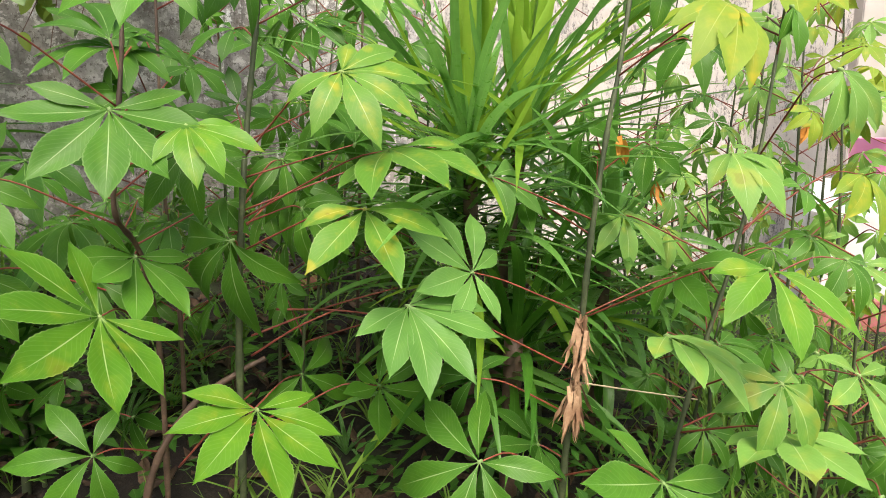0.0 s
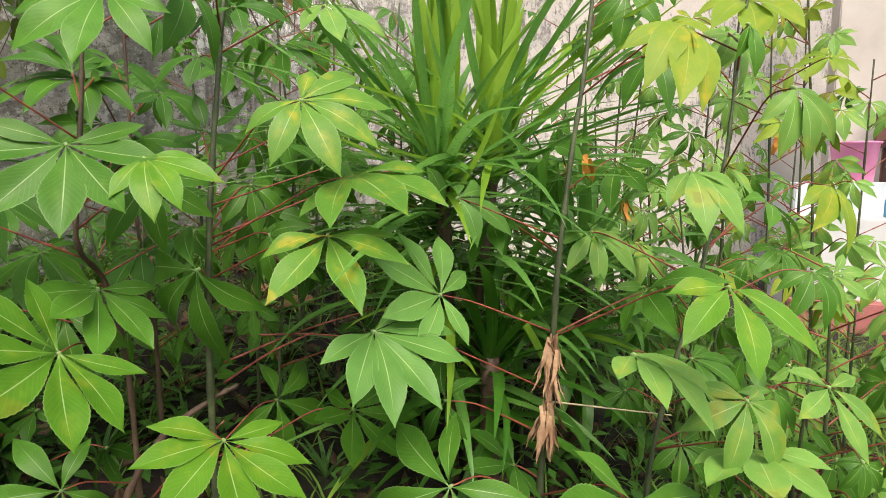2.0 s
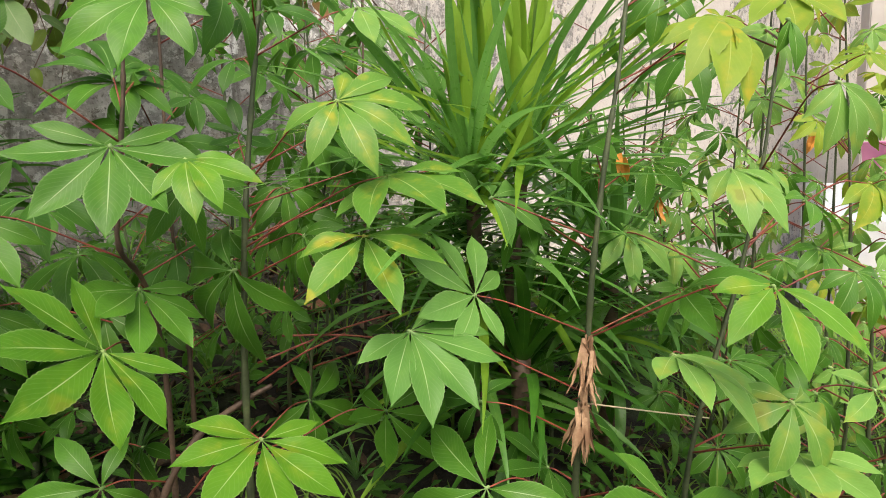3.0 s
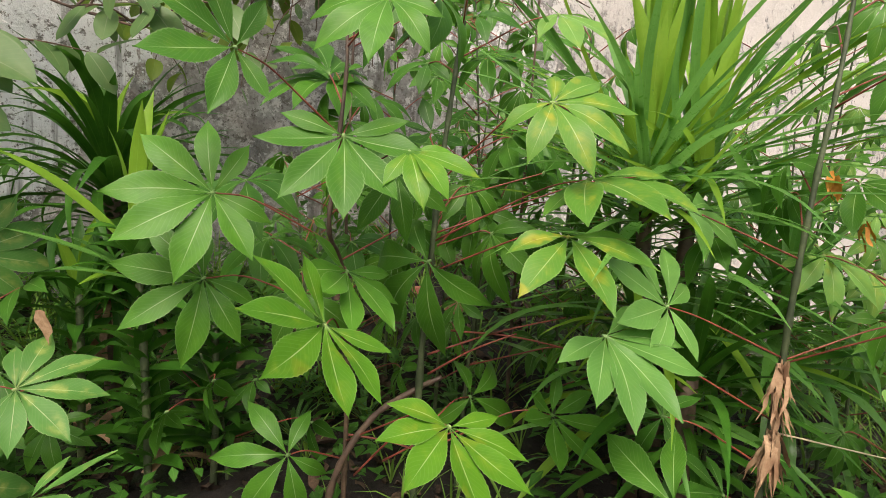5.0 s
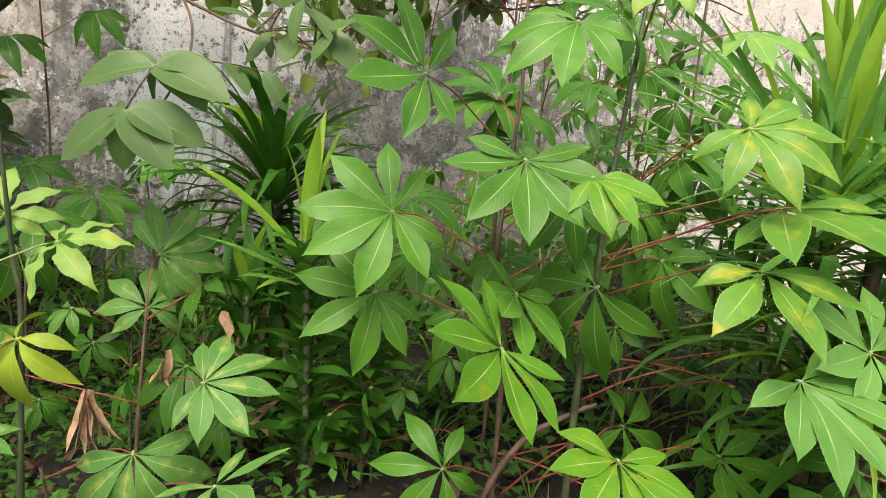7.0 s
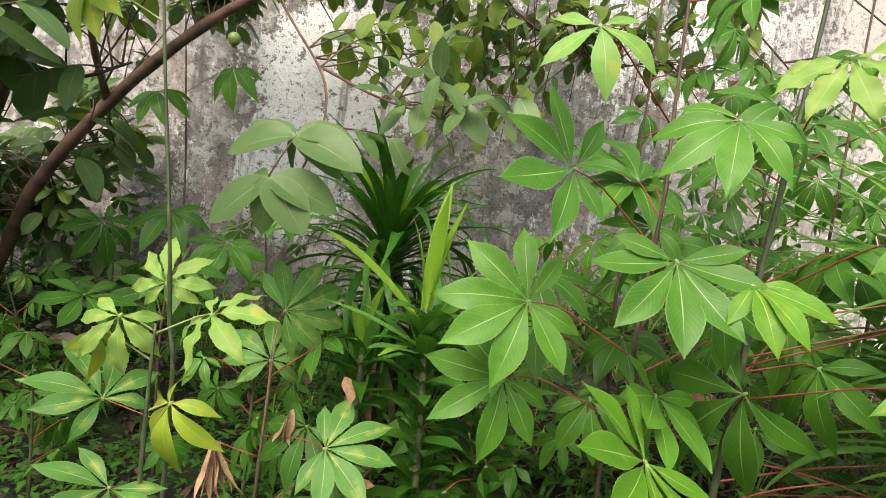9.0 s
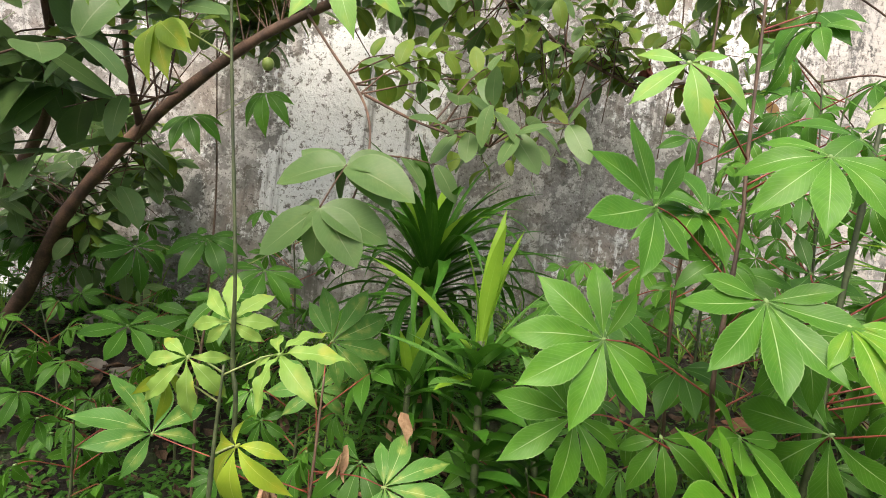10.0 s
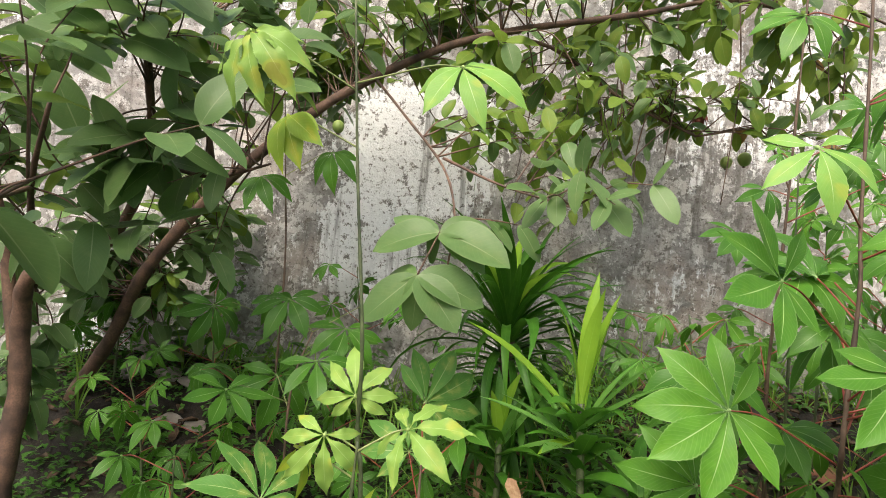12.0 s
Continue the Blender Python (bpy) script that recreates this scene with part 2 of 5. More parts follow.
def plain_material(name, low, high, scale=6.0, rough=0.6, bump=0.1):
    s = Nodes(name)
    p = s.coords("Object")
    n = s.noise(scale, 5, 0.6, p)
    s.bump(s.noise(scale * 9, 4, 0.6, p), bump, 0.004)
    return s.set(s.ramp(n, [(0.3, low), (0.7, high)]), rough)


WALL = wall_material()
SOIL = ground_material()
CREAM = plain_material("cream_house_wall", (0.44, 0.40, 0.365), (0.54, 0.50, 0.46), 3.0, 0.85, 0.3)
WHITEWASH = plain_material("white_painted_wall", (0.48, 0.49, 0.50), (0.60, 0.61, 0.61), 3.0, 0.8, 0.3)
TILE_FLOOR = plain_material("pale_paving", (0.50, 0.54, 0.58), (0.62, 0.66, 0.70), 4.0, 0.5, 0.1)
KERB_RED = plain_material("red_kerb", (0.30, 0.09, 0.09), (0.42, 0.15, 0.14), 9.0, 0.7, 0.3)
PINK = plain_material("pink_plastic", (0.62, 0.18, 0.36), (0.70, 0.24, 0.43), 3.0, 0.4, 0.02)
BLUE = plain_material("blue_plastic", (0.04, 0.26, 0.46), (0.07, 0.34, 0.55), 3.0, 0.4, 0.02)
DARK_WOOD = plain_material("dark_timber", (0.07, 0.028, 0.02), (0.13, 0.05, 0.035), 8.0, 0.6, 0.2)

# ---- building blocks ----


def mesh_from(name, verts, faces, uvs=None, smooth=True):
    me = bpy.data.meshes.new(name)
    me.from_pydata(verts, [], faces)
    if uvs is not None:
        layer = me.uv_layers.new(name="UVMap")
        flat = [c for f in faces for i in f for c in uvs[i]]
        layer.data.foreach_set("uv", flat)
    if smooth:
        me.polygons.foreach_set("use_smooth", [True] * len(me.polygons))
    me.update()
    return me


def part(name, me, material, parent=None, label="", m=None):
    """Links a mesh as one object under a thing or a part."""
    if not me.materials:
        me.materials.append(material)
    ob = new(name, me)
    if parent is not None:
        ob.parent = parent
    if m is not None:
        ob.matrix_basis = m
    if label:
        ob["label"] = label
    return ob


def thing(name, place, label, category, group="", kind=""):
    ob = new(name)
    ob.empty_display_size = 0.1
    ob.matrix_basis = Matrix.Translation(place)
    return tagged(ob, label, category, group, kind)


def tube(points, radii, sides=7, caps=True):
    """A smooth tapered tube along points: lists of vertices, faces and UVs."""
    pts = [Vector(p) for p in points]
    verts, faces, uvs = [], [], []
    ref = Vector((0.31, 0.95, 0.1)).normalized()
    n = len(pts)
    for i, p in enumerate(pts):
        d = (pts[min(i + 1, n - 1)] - pts[max(i - 1, 0)]).normalized()
        a = d.cross(ref)
        if a.length < 0.05:
            a = d.cross(Vector((1, 0, 0)))
        a.normalize()
        b = d.cross(a)
        r = radii[i] if not isinstance(radii, (int, float)) else radii
        for k in range(sides):
            w = 2 * math.pi * k / sides
            verts.append(p + (a * math.cos(w) + b * math.sin(w)) * r)
            uvs.append((k / sides, i / (n - 1)))
    for i in range(n - 1):
        for k in range(sides):
            k2 = (k + 1) % sides
            faces.append((i * sides + k, i * sides + k2, (i + 1) * sides + k2, (i + 1) * sides + k))
    if caps:
        faces.append(tuple(range(sides - 1, -1, -1)))
        faces.append(tuple(range((n - 1) * sides, n * sides)))
    return verts, faces, uvs


def spline(points, steps=6):
    """Catmull-Rom through the points."""
    p = [Vector(q) for q in points]
    p = [p[0] * 2 - p[1], *p, p[-1] * 2 - p[-2]]
    out = []
    for i in range(1, len(p) - 2):
        for s in range(steps):
            t = s / steps
            a, b, c, d = p[i - 1], p[i], p[i + 1], p[i + 2]
            out.append(0.5 * (2 * b + (c - a) * t + (2 * a - 5 * b + 4 * c - d) * t * t + (3 * b - a - 3 * c + d) * t ** 3))
    out.append(p[-2])
    return out


def join(pieces):
    """Several (verts, faces, uvs) as one."""
    verts, faces, uvs = [], [], []
    for v, f, u in pieces:
        o = len(verts)
        verts += [tuple(q) for q in v]
        faces += [tuple(i + o for i in q) for q in f]
        uvs += u
    return verts, faces, uvs


def ground_z(x, y):
    """The garden's soil: low heaps that rise towards the old wall."""
    z = 0.1 + 0.75 * math.exp(-((x + 1.5) ** 2 + (y - 3.3) ** 2) / 4.84)
    a, o = 0.67 * (x + 2.45) + 0.742 * (y - 2.55), 0.742 * (x + 2.45) - 0.67 * (y - 2.55)     # along the wall, out from it
    z = max(z, 0.1 + 0.62 * math.exp(-((a + 2.5) / 2.0) ** 2 - (max(o, 0) / 1.0) ** 2)) + 0.1 * math.exp(-((a + 0.9) / 1.2) ** 2 - (o / 0.9) ** 2)
    near = math.exp(-((x + 1) ** 2 + (y - 1.5) ** 2) / 30)
    return z + near * (0.05 * noise.noise((x * 1.7, y * 1.7, 0)) + 0.02 * noise.noise((x * 6, y * 6, 3)))


# ---- ground and walls ----
def build_ground():
    coords = [-300, -120, -60, -30, -15, -9] + [-6 + 0.125 * i for i in range(97)] + [9, 15, 30, 60, 120, 300]
    n = len(coords)
    verts = [(x, y + 1.5, ground_z(x, y + 1.5)) for y in coords for x in coords]
    faces = [(j * n + i, j * n + i + 1, (j + 1) * n + i + 1, (j + 1) * n + i) for j in range(n - 1) for i in range(n - 1)]
    ob = part("ground", mesh_from("ground", verts, faces), SOIL)
    tagged(ob, "dark garden soil with scattered leaf litter and moss", "ground", kind="structure")


WALL_DIR = Vector((0.67, 0.742, 0.0)).normalized()
WALL_IN = Vector((WALL_DIR.y, -WALL_DIR.x, 0))      # towards the garden
WALL_FOOT = Vector((-2.45, 2.55, 0))


def build_wall():
    nx, nz = 150, 48
    x0, x1, z0, z1 = -5.5, 8.5, -0.4, 4.3
    verts, faces = [], []
    for j in range(nz + 1):
        for i in range(nx + 1):
            x, z = x0 + (x1 - x0) * i / nx, z0 + (z1 - z0) * j / nz
            bulge = 0.03 * noise.noise((x * 0.8, 0, z * 0.8)) + 0.012 * noise.noise((x * 4, 5, z * 4))
            verts.append((x, -bulge, z))
    for j in range(nz):
        for i in range(nx):
            a = j * (nx + 1) + i
            faces.append((a, a + 1, a + nx + 2, a + nx + 1))
    o = len(verts)
    for x, z in ((x0, z0), (x1, z0), (x1, z1), (x0, z1)):
        verts.append((x, 0.25, z))
    faces.append((o + 3, o + 2, o + 1, o))
    tl, tr = nz * (nx + 1), nz * (nx + 1) + nx
    faces += [tuple(range(tl, tr + 1)) + (o + 2, o + 3)]
    m = Matrix.Translation(WALL_FOOT) @ Matrix.Rotation(math.atan2(WALL_DIR.y, WALL_DIR.x), 4, "Z")
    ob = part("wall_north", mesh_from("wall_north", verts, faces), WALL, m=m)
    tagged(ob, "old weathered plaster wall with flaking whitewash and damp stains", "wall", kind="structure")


build_ground()
build_wall()

# ---- cassava ----


def lobe(length, width, bend, fold, wave, serrate, seed, rows=22):
    """One lobe of a palmate leaf along +y: (verts, faces, uvs)."""
    rnd = random.Random(seed)
    ph = rnd.uniform(0, 6.28)
    verts, faces, uvs = [], [], []
    cols = (-1.0, -0.5, 0.0, 0.5, 1.0)
    skew = rnd.uniform(-0.10, 0.10)
    arch = rnd.uniform(0.01, 0.09)
    for i in range(rows + 1):
        s = i / rows
        w = width * max(0.03, math.sin(math.pi * s ** 1.3) ** 1.12 * (1 - 0.25 * s ** 6))
        jag = 1.0 + serrate * (1 if i % 2 else -1) * rnd.uniform(0.5, 1.5)
        y = length * s * (1 - 0.4 * bend * bend * s)
        z = -bend * length * s ** 1.8 + arch * length * math.sin(math.pi * s)
        for c in cols:
            x = c * w * (jag if abs(c) == 1 else 1) + skew * length * s * s
            lift = fold * abs(c) * w * (1 - 0.5 * abs(c)) + wave * length * (abs(c) ** 2) * math.sin((9 if wave < 0.03 else 17) * s + ph + (1.5 if c > 0 else 0))
            verts.append((x, y, z + lift))
            uvs.append((0.5 + c * 0.5 * 0.98, s))
    n = len(cols)
    for i in range(rows):
        for k in range(n - 1):
            a = i * n + k
            faces.append((a, a + 1, a + n + 1, a + n))
    return verts, faces, uvs


def cassava_leaf(size, count, spacing, droop, seed, wavy=0.012, slim=1.0, ragged=0.018):
    """A palmate leaf in the x-y plane: the hub at the origin, the middle lobe along +y."""
    rnd = random.Random(seed)
    pieces = []
    c = (count - 1) / 2
    for i in range(count):
        t = abs(i - c) / max(c, 1)
        length = size * (1 - 0.35 * t * t) * rnd.uniform(0.95, 1.04)
        angle = radians(spacing) * (c - i) + rnd.uniform(-0.05, 0.05)
        v, f, u = lobe(length, length * rnd.uniform(0.150, 0.182) * slim * (1.0 if count > 4 else 1.12), droop + rnd.uniform(-0.06, 0.17),
                       rnd.uniform(0.2, 0.55), wavy, ragged, seed * 31 + i, 38 if size > 0.145 else 18)
        r = Matrix.Rotation(angle, 3, "Z") @ Matrix.Rotation(rnd.uniform(-0.2, 0.2), 3, "Y")
        pieces.append(([r @ Vector(q) + Vector((0, 0, 0.0008 * (i % 3))) for q in v], f, u))
    hub = tube([(0, -0.006, -0.004), (0, 0.0, 0.001), (0, 0.004, 0.0025)], [0.003, 0.0042, 0.002], 6)
    pieces.append((hub[0], hub[1], [(0.5, 0.1)] * len(hub[0])))
    return mesh_from("leaf", *join(pieces))


def along(points, z):
    """The point of a polyline at the height z (clamped)."""
    for a, b in zip(points, points[1:]):
        lo, hi = min(a.z, b.z), max(a.z, b.z)
        if lo <= z <= hi:
            return a.lerp(b, (z - a.z) / (b.z - a.z))
    return min((points[0], points[-1]), key=lambda p: abs(p.z - z)).copy()


def add_stem(plant, base, points, radius, material, name="stem"):
    """A woody stem with swollen leaf scars."""
    pts = spline(points, 8)
    radii = []
    for i in range(len(pts)):
        t = i / (len(pts) - 1)
        r = radius * (1 - 0.6 * t)
        radii.append(r * (1.3 if i % 4 == 0 else 1.0 + 0.05 * math.sin(i * 2.1)))
    v, f, u = tube([p - base for p in pts], radii, 9)
    part(name, mesh_from(name, v, f, u), material, plant)
    return pts


def add_leaf(plant, base, stem, row, seed, petiole=PETIOLE_RED, reach=0.16):
    tint, x, y, z, rx, ry, rz, size, count, spacing, droop = row
    m = Matrix.Translation(Vector((x, y, z)) - base) @ Euler([radians(a) for a in (rx, ry, rz)]).to_matrix().to_4x4()
    leaf = part("leaf", cassava_leaf(size, int(count), spacing, droop, seed, 0.038 if tint == "lime" else 0.014, 0.95 if tint == "lime" else 1.0, 0.045 if tint == "lime" else 0.026), LEAF[tint], plant, m=m)
    hub = Vector((x, y, z))
    flat = min((hub - q).length for q in stem)
    foot = along(stem, z - min(reach, 0.35 * flat + 0.02) + 0.03 * math.sin(seed * 2.3))
    inv = m.inverted()
    bow = Vector((0, 0, 0.05 * (hub - foot).length)) + (m.to_3x3() @ Vector((0, -1, -0.4))) * 0.06 * (hub - foot).length
    pts = [inv @ (p - base) for p in spline([foot, foot.lerp(hub, 0.4) + bow * 0.6, foot.lerp(hub, 0.78) + bow, hub], 4)]
    v, f, u = tube(pts, [0.0024 - 0.0009 * i / (len(pts) - 1) for i in range(len(pts))], 6)
    part("petiole", mesh_from("petiole", v, f, u), petiole, leaf)
    return leaf


LEAVES_TALL = [
    ("mottled", 0.647, 1.144, 1.105, -26, -9, -160, 0.184, 5, 39, 0.13),
    ("green", 0.532, 1.43, 1.035, 20, 33, -142, 0.194, 4, 56, 0.29),
    ("yellow", 0.564, 1.242, 1.564, -24, -22, -166, 0.211, 5, 22, 0.45),
    ("green_sheen", 0.013, 1.088, 0.996, -39, 15, -115, 0.21, 7, 32, -0.1),
    ("green_sheen", 0.106, 1.229, 1.046, 41, -45, 101, 0.182, 7, 41, -0.06),
    ("green_sheen", 0.119, 1.329, 1.248, 0, 45, -47, 0.176, 4, 49, 0.32),
    ("green", 0.164, 1.093, 0.695, -57, -30, 149, 0.24, 6, 52, 0.25),
    ("green_shaded", 0.246, 1.366, 0.614, 9, -34, 141, 0.162, 5, 50, -0.06),
    ("green_shaded", 0.119, 1.223, 0.816, -11, -60, 81, 0.147, 5, 61, 0.41),
]
LEAVES_TALL_LOW = [
    ("green", 0.504, 1.125, 0.697, -39, -26, -153, 0.25, 6, 45, -0.16),
    ("green", 0.463, 1.604, 1.33, 127, 177, -18, 0.149, 5, 40, -0.04),
]
LEAVES_GREEN = [
    ("blotched", -0.065, 1.056, 1.184, -26, 7, -143, 0.208, 5, 42, 0.1),
    ("blotched", -0.06, 1.163, 1.298, -14, 17, -143, 0.262, 5, 29, 0.06),
    ("green", -0.372, 1.067, 1.105, -68, -44, 162, 0.255, 5, 49, 0.53),
    ("green", -0.279, 1.194, 1.168, -70, -4, 150, 0.17, 6, 47, 0.47),
    ("blotched", -0.116, 1.062, 1.438, -29, 35, -102, 0.182, 7, 37, 0.13),
    ("green_shaded", -0.135, 1.297, 0.736, -53, 4, -104, 0.179, 7, 46, -0.35),
    ("green_shaded", -0.368, 1.332, 0.723, -46, 50, -87, 0.201, 5, 60, 0.34),
    ("green_shaded", -0.488, 1.266, 1.406, -7, 43, -74, 0.123, 6, 72, -0.31),
]
LEAVES_GREEN_INNER = [
    ("green_shaded", -0.198, 1.292, 1.314, 60, 26, 54, 0.162, 5, 29, 0.22),
    ("green", 0.008, 1.435, 1.321, 6, 31, -80, 0.12, 7, 54, 0.29),
    ("pale", -0.201, 1.336, 1.688, -27, 14, -121, 0.173, 4, 46, 0.18),
    ("green_shaded", -0.366, 1.23, 1.669, -10, 33, -79, 0.122, 5, 57, 0.13),
    ("lime", -0.27, 1.003, 1.736, -60, 5, -170, 0.162, 6, 34, -0.08),
]
LEAVES_BROAD = [
    ("mottled", -0.432, 0.793, 1.005, -24, -48, -152, 0.215, 7, 37, -0.23),
    ("green", -0.491, 0.934, 1.083, 133, -155, 65, 0.17, 7, 34, -0.22),
    ("green", -0.456, 0.861, 1.353, -62, 0, -142, 0.191, 7, 35, -0.19),
    ("mottled", -0.254, 0.971, 0.792, -38, -15, -131, 0.21, 7, 35, -0.2),
    ("green", -0.402, 0.914, 1.616, -49, -18, -167, 0.182, 6, 37, 0.05),
    ("green", -0.629, 0.755, 1.501, 10, -70, 150, 0.185, 6, 47, -0.17),
    ("green", -0.716, 0.785, 1.232, 147, -117, -6, 0.201, 8, 40, -0.02),
    ("green", -0.785, 0.824, 1.047, 129, -128, 23, 0.195, 7, 42, 0.11),
]
LEAVES_BROAD_LOW = [
    ("green", -0.672, 1.011, 1.006, -61, 11, -140, 0.158, 5, 41, 0.33),
    ("green_shaded", -0.654, 0.954, 0.636, -45, -57, 179, 0.186, 6, 53, 0.33),
    ("mottled", -0.34, 0.911, 1.329, -29, 21, -120, 0.156, 5, 29, 0.15),
    ("green_shaded", -0.66, 1.069, 1.518, 35, -1, 53, 0.227, 5, 29, 0.11),
    ("pale", -0.566, 0.68, 1.733, -57, 6, -135, 0.139, 5, 56, 0.24),
]
LEAVES_PALE = [
    ("pale", 0.59, 1.254, 1.302, -22, 12, -159, 0.154, 4, 33, 0.34),
    ("pale", 0.755, 1.258, 1.45, -60, 12, -149, 0.142, 5, 29, 0.34),
    ("yellow", 0.739, 1.627, 1.7, -29, -6, -176, 0.209, 5, 29, 0.1),
    ("pale", 0.694, 1.178, 0.894, -52, -6, -152, 0.149, 6, 47, 0.36),
    ("pale", 0.916, 1.463, 0.838, -49, -11, -147, 0.175, 5, 54, 0.04),
    ("yellow", 0.996, 1.812, 1.269, -38, -21, -153, 0.193, 4, 31, 0.32),
    ("green", 0.712, 1.449, 1.607, -60, -5, -153, 0.116, 3, 18, 0.36),
    ("pale", 0.718, 1.233, 0.78, -4, 2, 180, 0.208, 5, 30, -0.1),
    ("pale", 0.5, 1.214, 0.953, -12, -7, -131, 0.213, 5, 31, 0.11),
]
LEAVES_LIME = [
    ("lime", -1.175, 0.333, 1.124, 178, 137, 105, 0.147, 6, 54, 0.36),
    ("lime", -1.258, 0.184, 1.11, -67, -16, -133, 0.127, 6, 45, 0.42),
    ("lime", -1.311, 0.287, 1.167, 68, -7, 49, 0.125, 7, 44, 0.4),
    ("yellow", -1.215, 0.282, 0.93, -61, -14, -166, 0.165, 6, 48, 0.59),
    ("yellow", -1.317, 0.157, 1.072, -58, 10, -49, 0.11, 4, 50, 0.27),
    ("lime", -1.377, 0.007, 1.906, -50, 24, -133, 0.165, 6, 34, 0.52),
    ("pale", -1.094, 0.326, 1.87, -36, 22, -112, 0.156, 6, 41, 0.38),
    ("yellow", -1.461, 0.141, 1.777, -40, 30, -141, 0.161, 5, 22, 0.34),
]
LEAVES_VEINED = [
    ("veined", -1.612, 0.757, 1.027, 42, 61, 29, 0.224, 7, 34, 0.13),
    ("veined", -1.667, 0.754, 0.855, 54, -2, 63, 0.198, 7, 42, 0.39),
    ("veined", -1.175, 0.653, 0.771, -13, 41, -48, 0.19, 7, 37, 0.05),
    ("veined", -1.762, 0.305, 0.764, 49, -9, 105, 0.219, 7, 40, 0.11),
    ("veined", -1.18, 0.491, 0.641, -74, 9, -124, 0.24, 6, 35, 0.48),
    ("veined", -1.025, 0.6, 0.582, 3, 17, -94, 0.195, 5, 58, -0.14),
    ("veined", -1.237, 0.185, 0.764, -15, -20, -133, 0.164, 6, 47, -0.17),
]
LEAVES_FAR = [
    ("green_shaded", -2.949, 0.57, 1.169, -67, 8, -75, 0.221, 7, 43, 0.32),
    ("green_shaded", -3.054, 0.787, 1.81, -35, 17, -113, 0.246, 5, 37, 0.34),
    ("green_shaded", -2.81, 1.045, 1.961, -52, 8, -141, 0.218, 5, 39, 0.35),
    ("green_shaded", -2.668, 0.72, 1.249, -58, 27, -72, 0.159, 5, 54, 0.37),
    ("green_shaded", -2.338, 0.61, 0.969, -61, 6, -89, 0.226, 6, 52, 0.3),
    ("green_shaded", -2.251, 0.851, 1.116, -16, 23, -84, 0.157, 5, 49, 0.27),
    ("green_shaded", -2.721, 0.503, 0.934, -25, 0, -89, 0.188, 5, 43, 0.31),
    ("green_shaded", -1.92, 0.537, 1.109, -30, 16, -96, 0.178, 6, 46, 0.15),
    ("green_shaded", -2.113, 0.322, 0.991, -37, -3, -99, 0.179, 6, 47, -0.11),
    ("green_shaded", -2.395, 0.663, 1.263, -38, 8, -120, 0.20, 6, 45, 0.22),
    ("green_shaded", -2.184, 0.808, 1.170, -34, -6, -128, 0.19, 7, 42, 0.20),
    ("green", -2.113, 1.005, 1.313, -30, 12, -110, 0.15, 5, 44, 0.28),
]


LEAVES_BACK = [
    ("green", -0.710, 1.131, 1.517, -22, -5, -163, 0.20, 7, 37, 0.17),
    ("green_shaded", -0.889, 1.039, 1.261, -27, 15, -138, 0.20, 7, 42, 0.21),
    ("green_shaded", -0.874, 1.562, 1.548, -30, 15, -93, 0.17, 5, 42, 0.20),
    ("green_shaded", -0.548, 1.735, 1.703, -36, 11, -171, 0.17, 7, 42, 0.37),
    ("green_shaded", -0.792, 1.360, 1.097, -36, 8, -183, 0.18, 7, 40, 0.19),
    ("green_shaded", -0.964, 1.204, 1.102, -27, 3, -152, 0.19, 7, 43, 0.36),
    ("green_shaded", -0.283, 1.447, 1.364, -42, 4, -153, 0.15, 7, 39, 0.19),
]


def cassava(stems, tables, label, material, petiole=PETIOLE_RED, radius=0.011, seed=1, reach=0.16, group="cassava plants", inner=()):
    """A cassava plant: one or more stems with leaves on long stalks."""
    foot = Vector(stems[0][0])
    base = Vector((foot.x, foot.y, ground_z(foot.x, foot.y)))
    plant = thing("cassava_plant", base, label, "plant", group)
    lines = []
    for pts in stems:
        pts = [Vector(p) for p in pts]
        root = Vector((pts[0].x, pts[0].y, ground_z(pts[0].x, pts[0].y) - 0.05))
        lines.append(add_stem(plant, base, [root, *pts] if pts[0].z > root.z + 0.1 else [root, *pts[1:]], radius, material))
    for i, row in enumerate(tables):
        hub = Vector(row[1:4])
        stem = min(lines, key=lambda l: min((hub - q).length for q in l))
        add_leaf(plant, base, stem, row, seed * 100 + i, petiole, reach)
    rnd = random.Random(seed + 70)
    for i, tint in enumerate(inner):                 # smaller leaves on the far side of the stem, mostly in the tint darkened for shade
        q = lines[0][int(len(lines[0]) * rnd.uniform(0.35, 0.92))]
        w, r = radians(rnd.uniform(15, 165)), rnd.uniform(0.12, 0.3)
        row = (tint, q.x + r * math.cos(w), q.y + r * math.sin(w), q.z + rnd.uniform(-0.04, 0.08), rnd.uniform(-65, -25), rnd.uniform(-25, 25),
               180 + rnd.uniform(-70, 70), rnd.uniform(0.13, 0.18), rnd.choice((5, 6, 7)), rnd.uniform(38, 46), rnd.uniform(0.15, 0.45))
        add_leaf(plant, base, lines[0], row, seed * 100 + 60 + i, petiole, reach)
    return plant


cassava([[(0.31, 1.35, 0.56), (0.33, 1.37, 0.91), (0.34, 1.38, 1.11), (0.36, 1.41, 1.34), (0.38, 1.44, 1.51), (0.40, 1.48, 1.77), (0.42, 1.50, 2.1)]],
        LEAVES_TALL + LEAVES_TALL_LOW, "tall green-stemmed cassava plant with red leaf stalks and withered leaves", STEM_GREEN, radius=0.0088, seed=1, inner=("green_shaded", "green", "green_shaded", "green_shaded", "green", "green_shaded"))
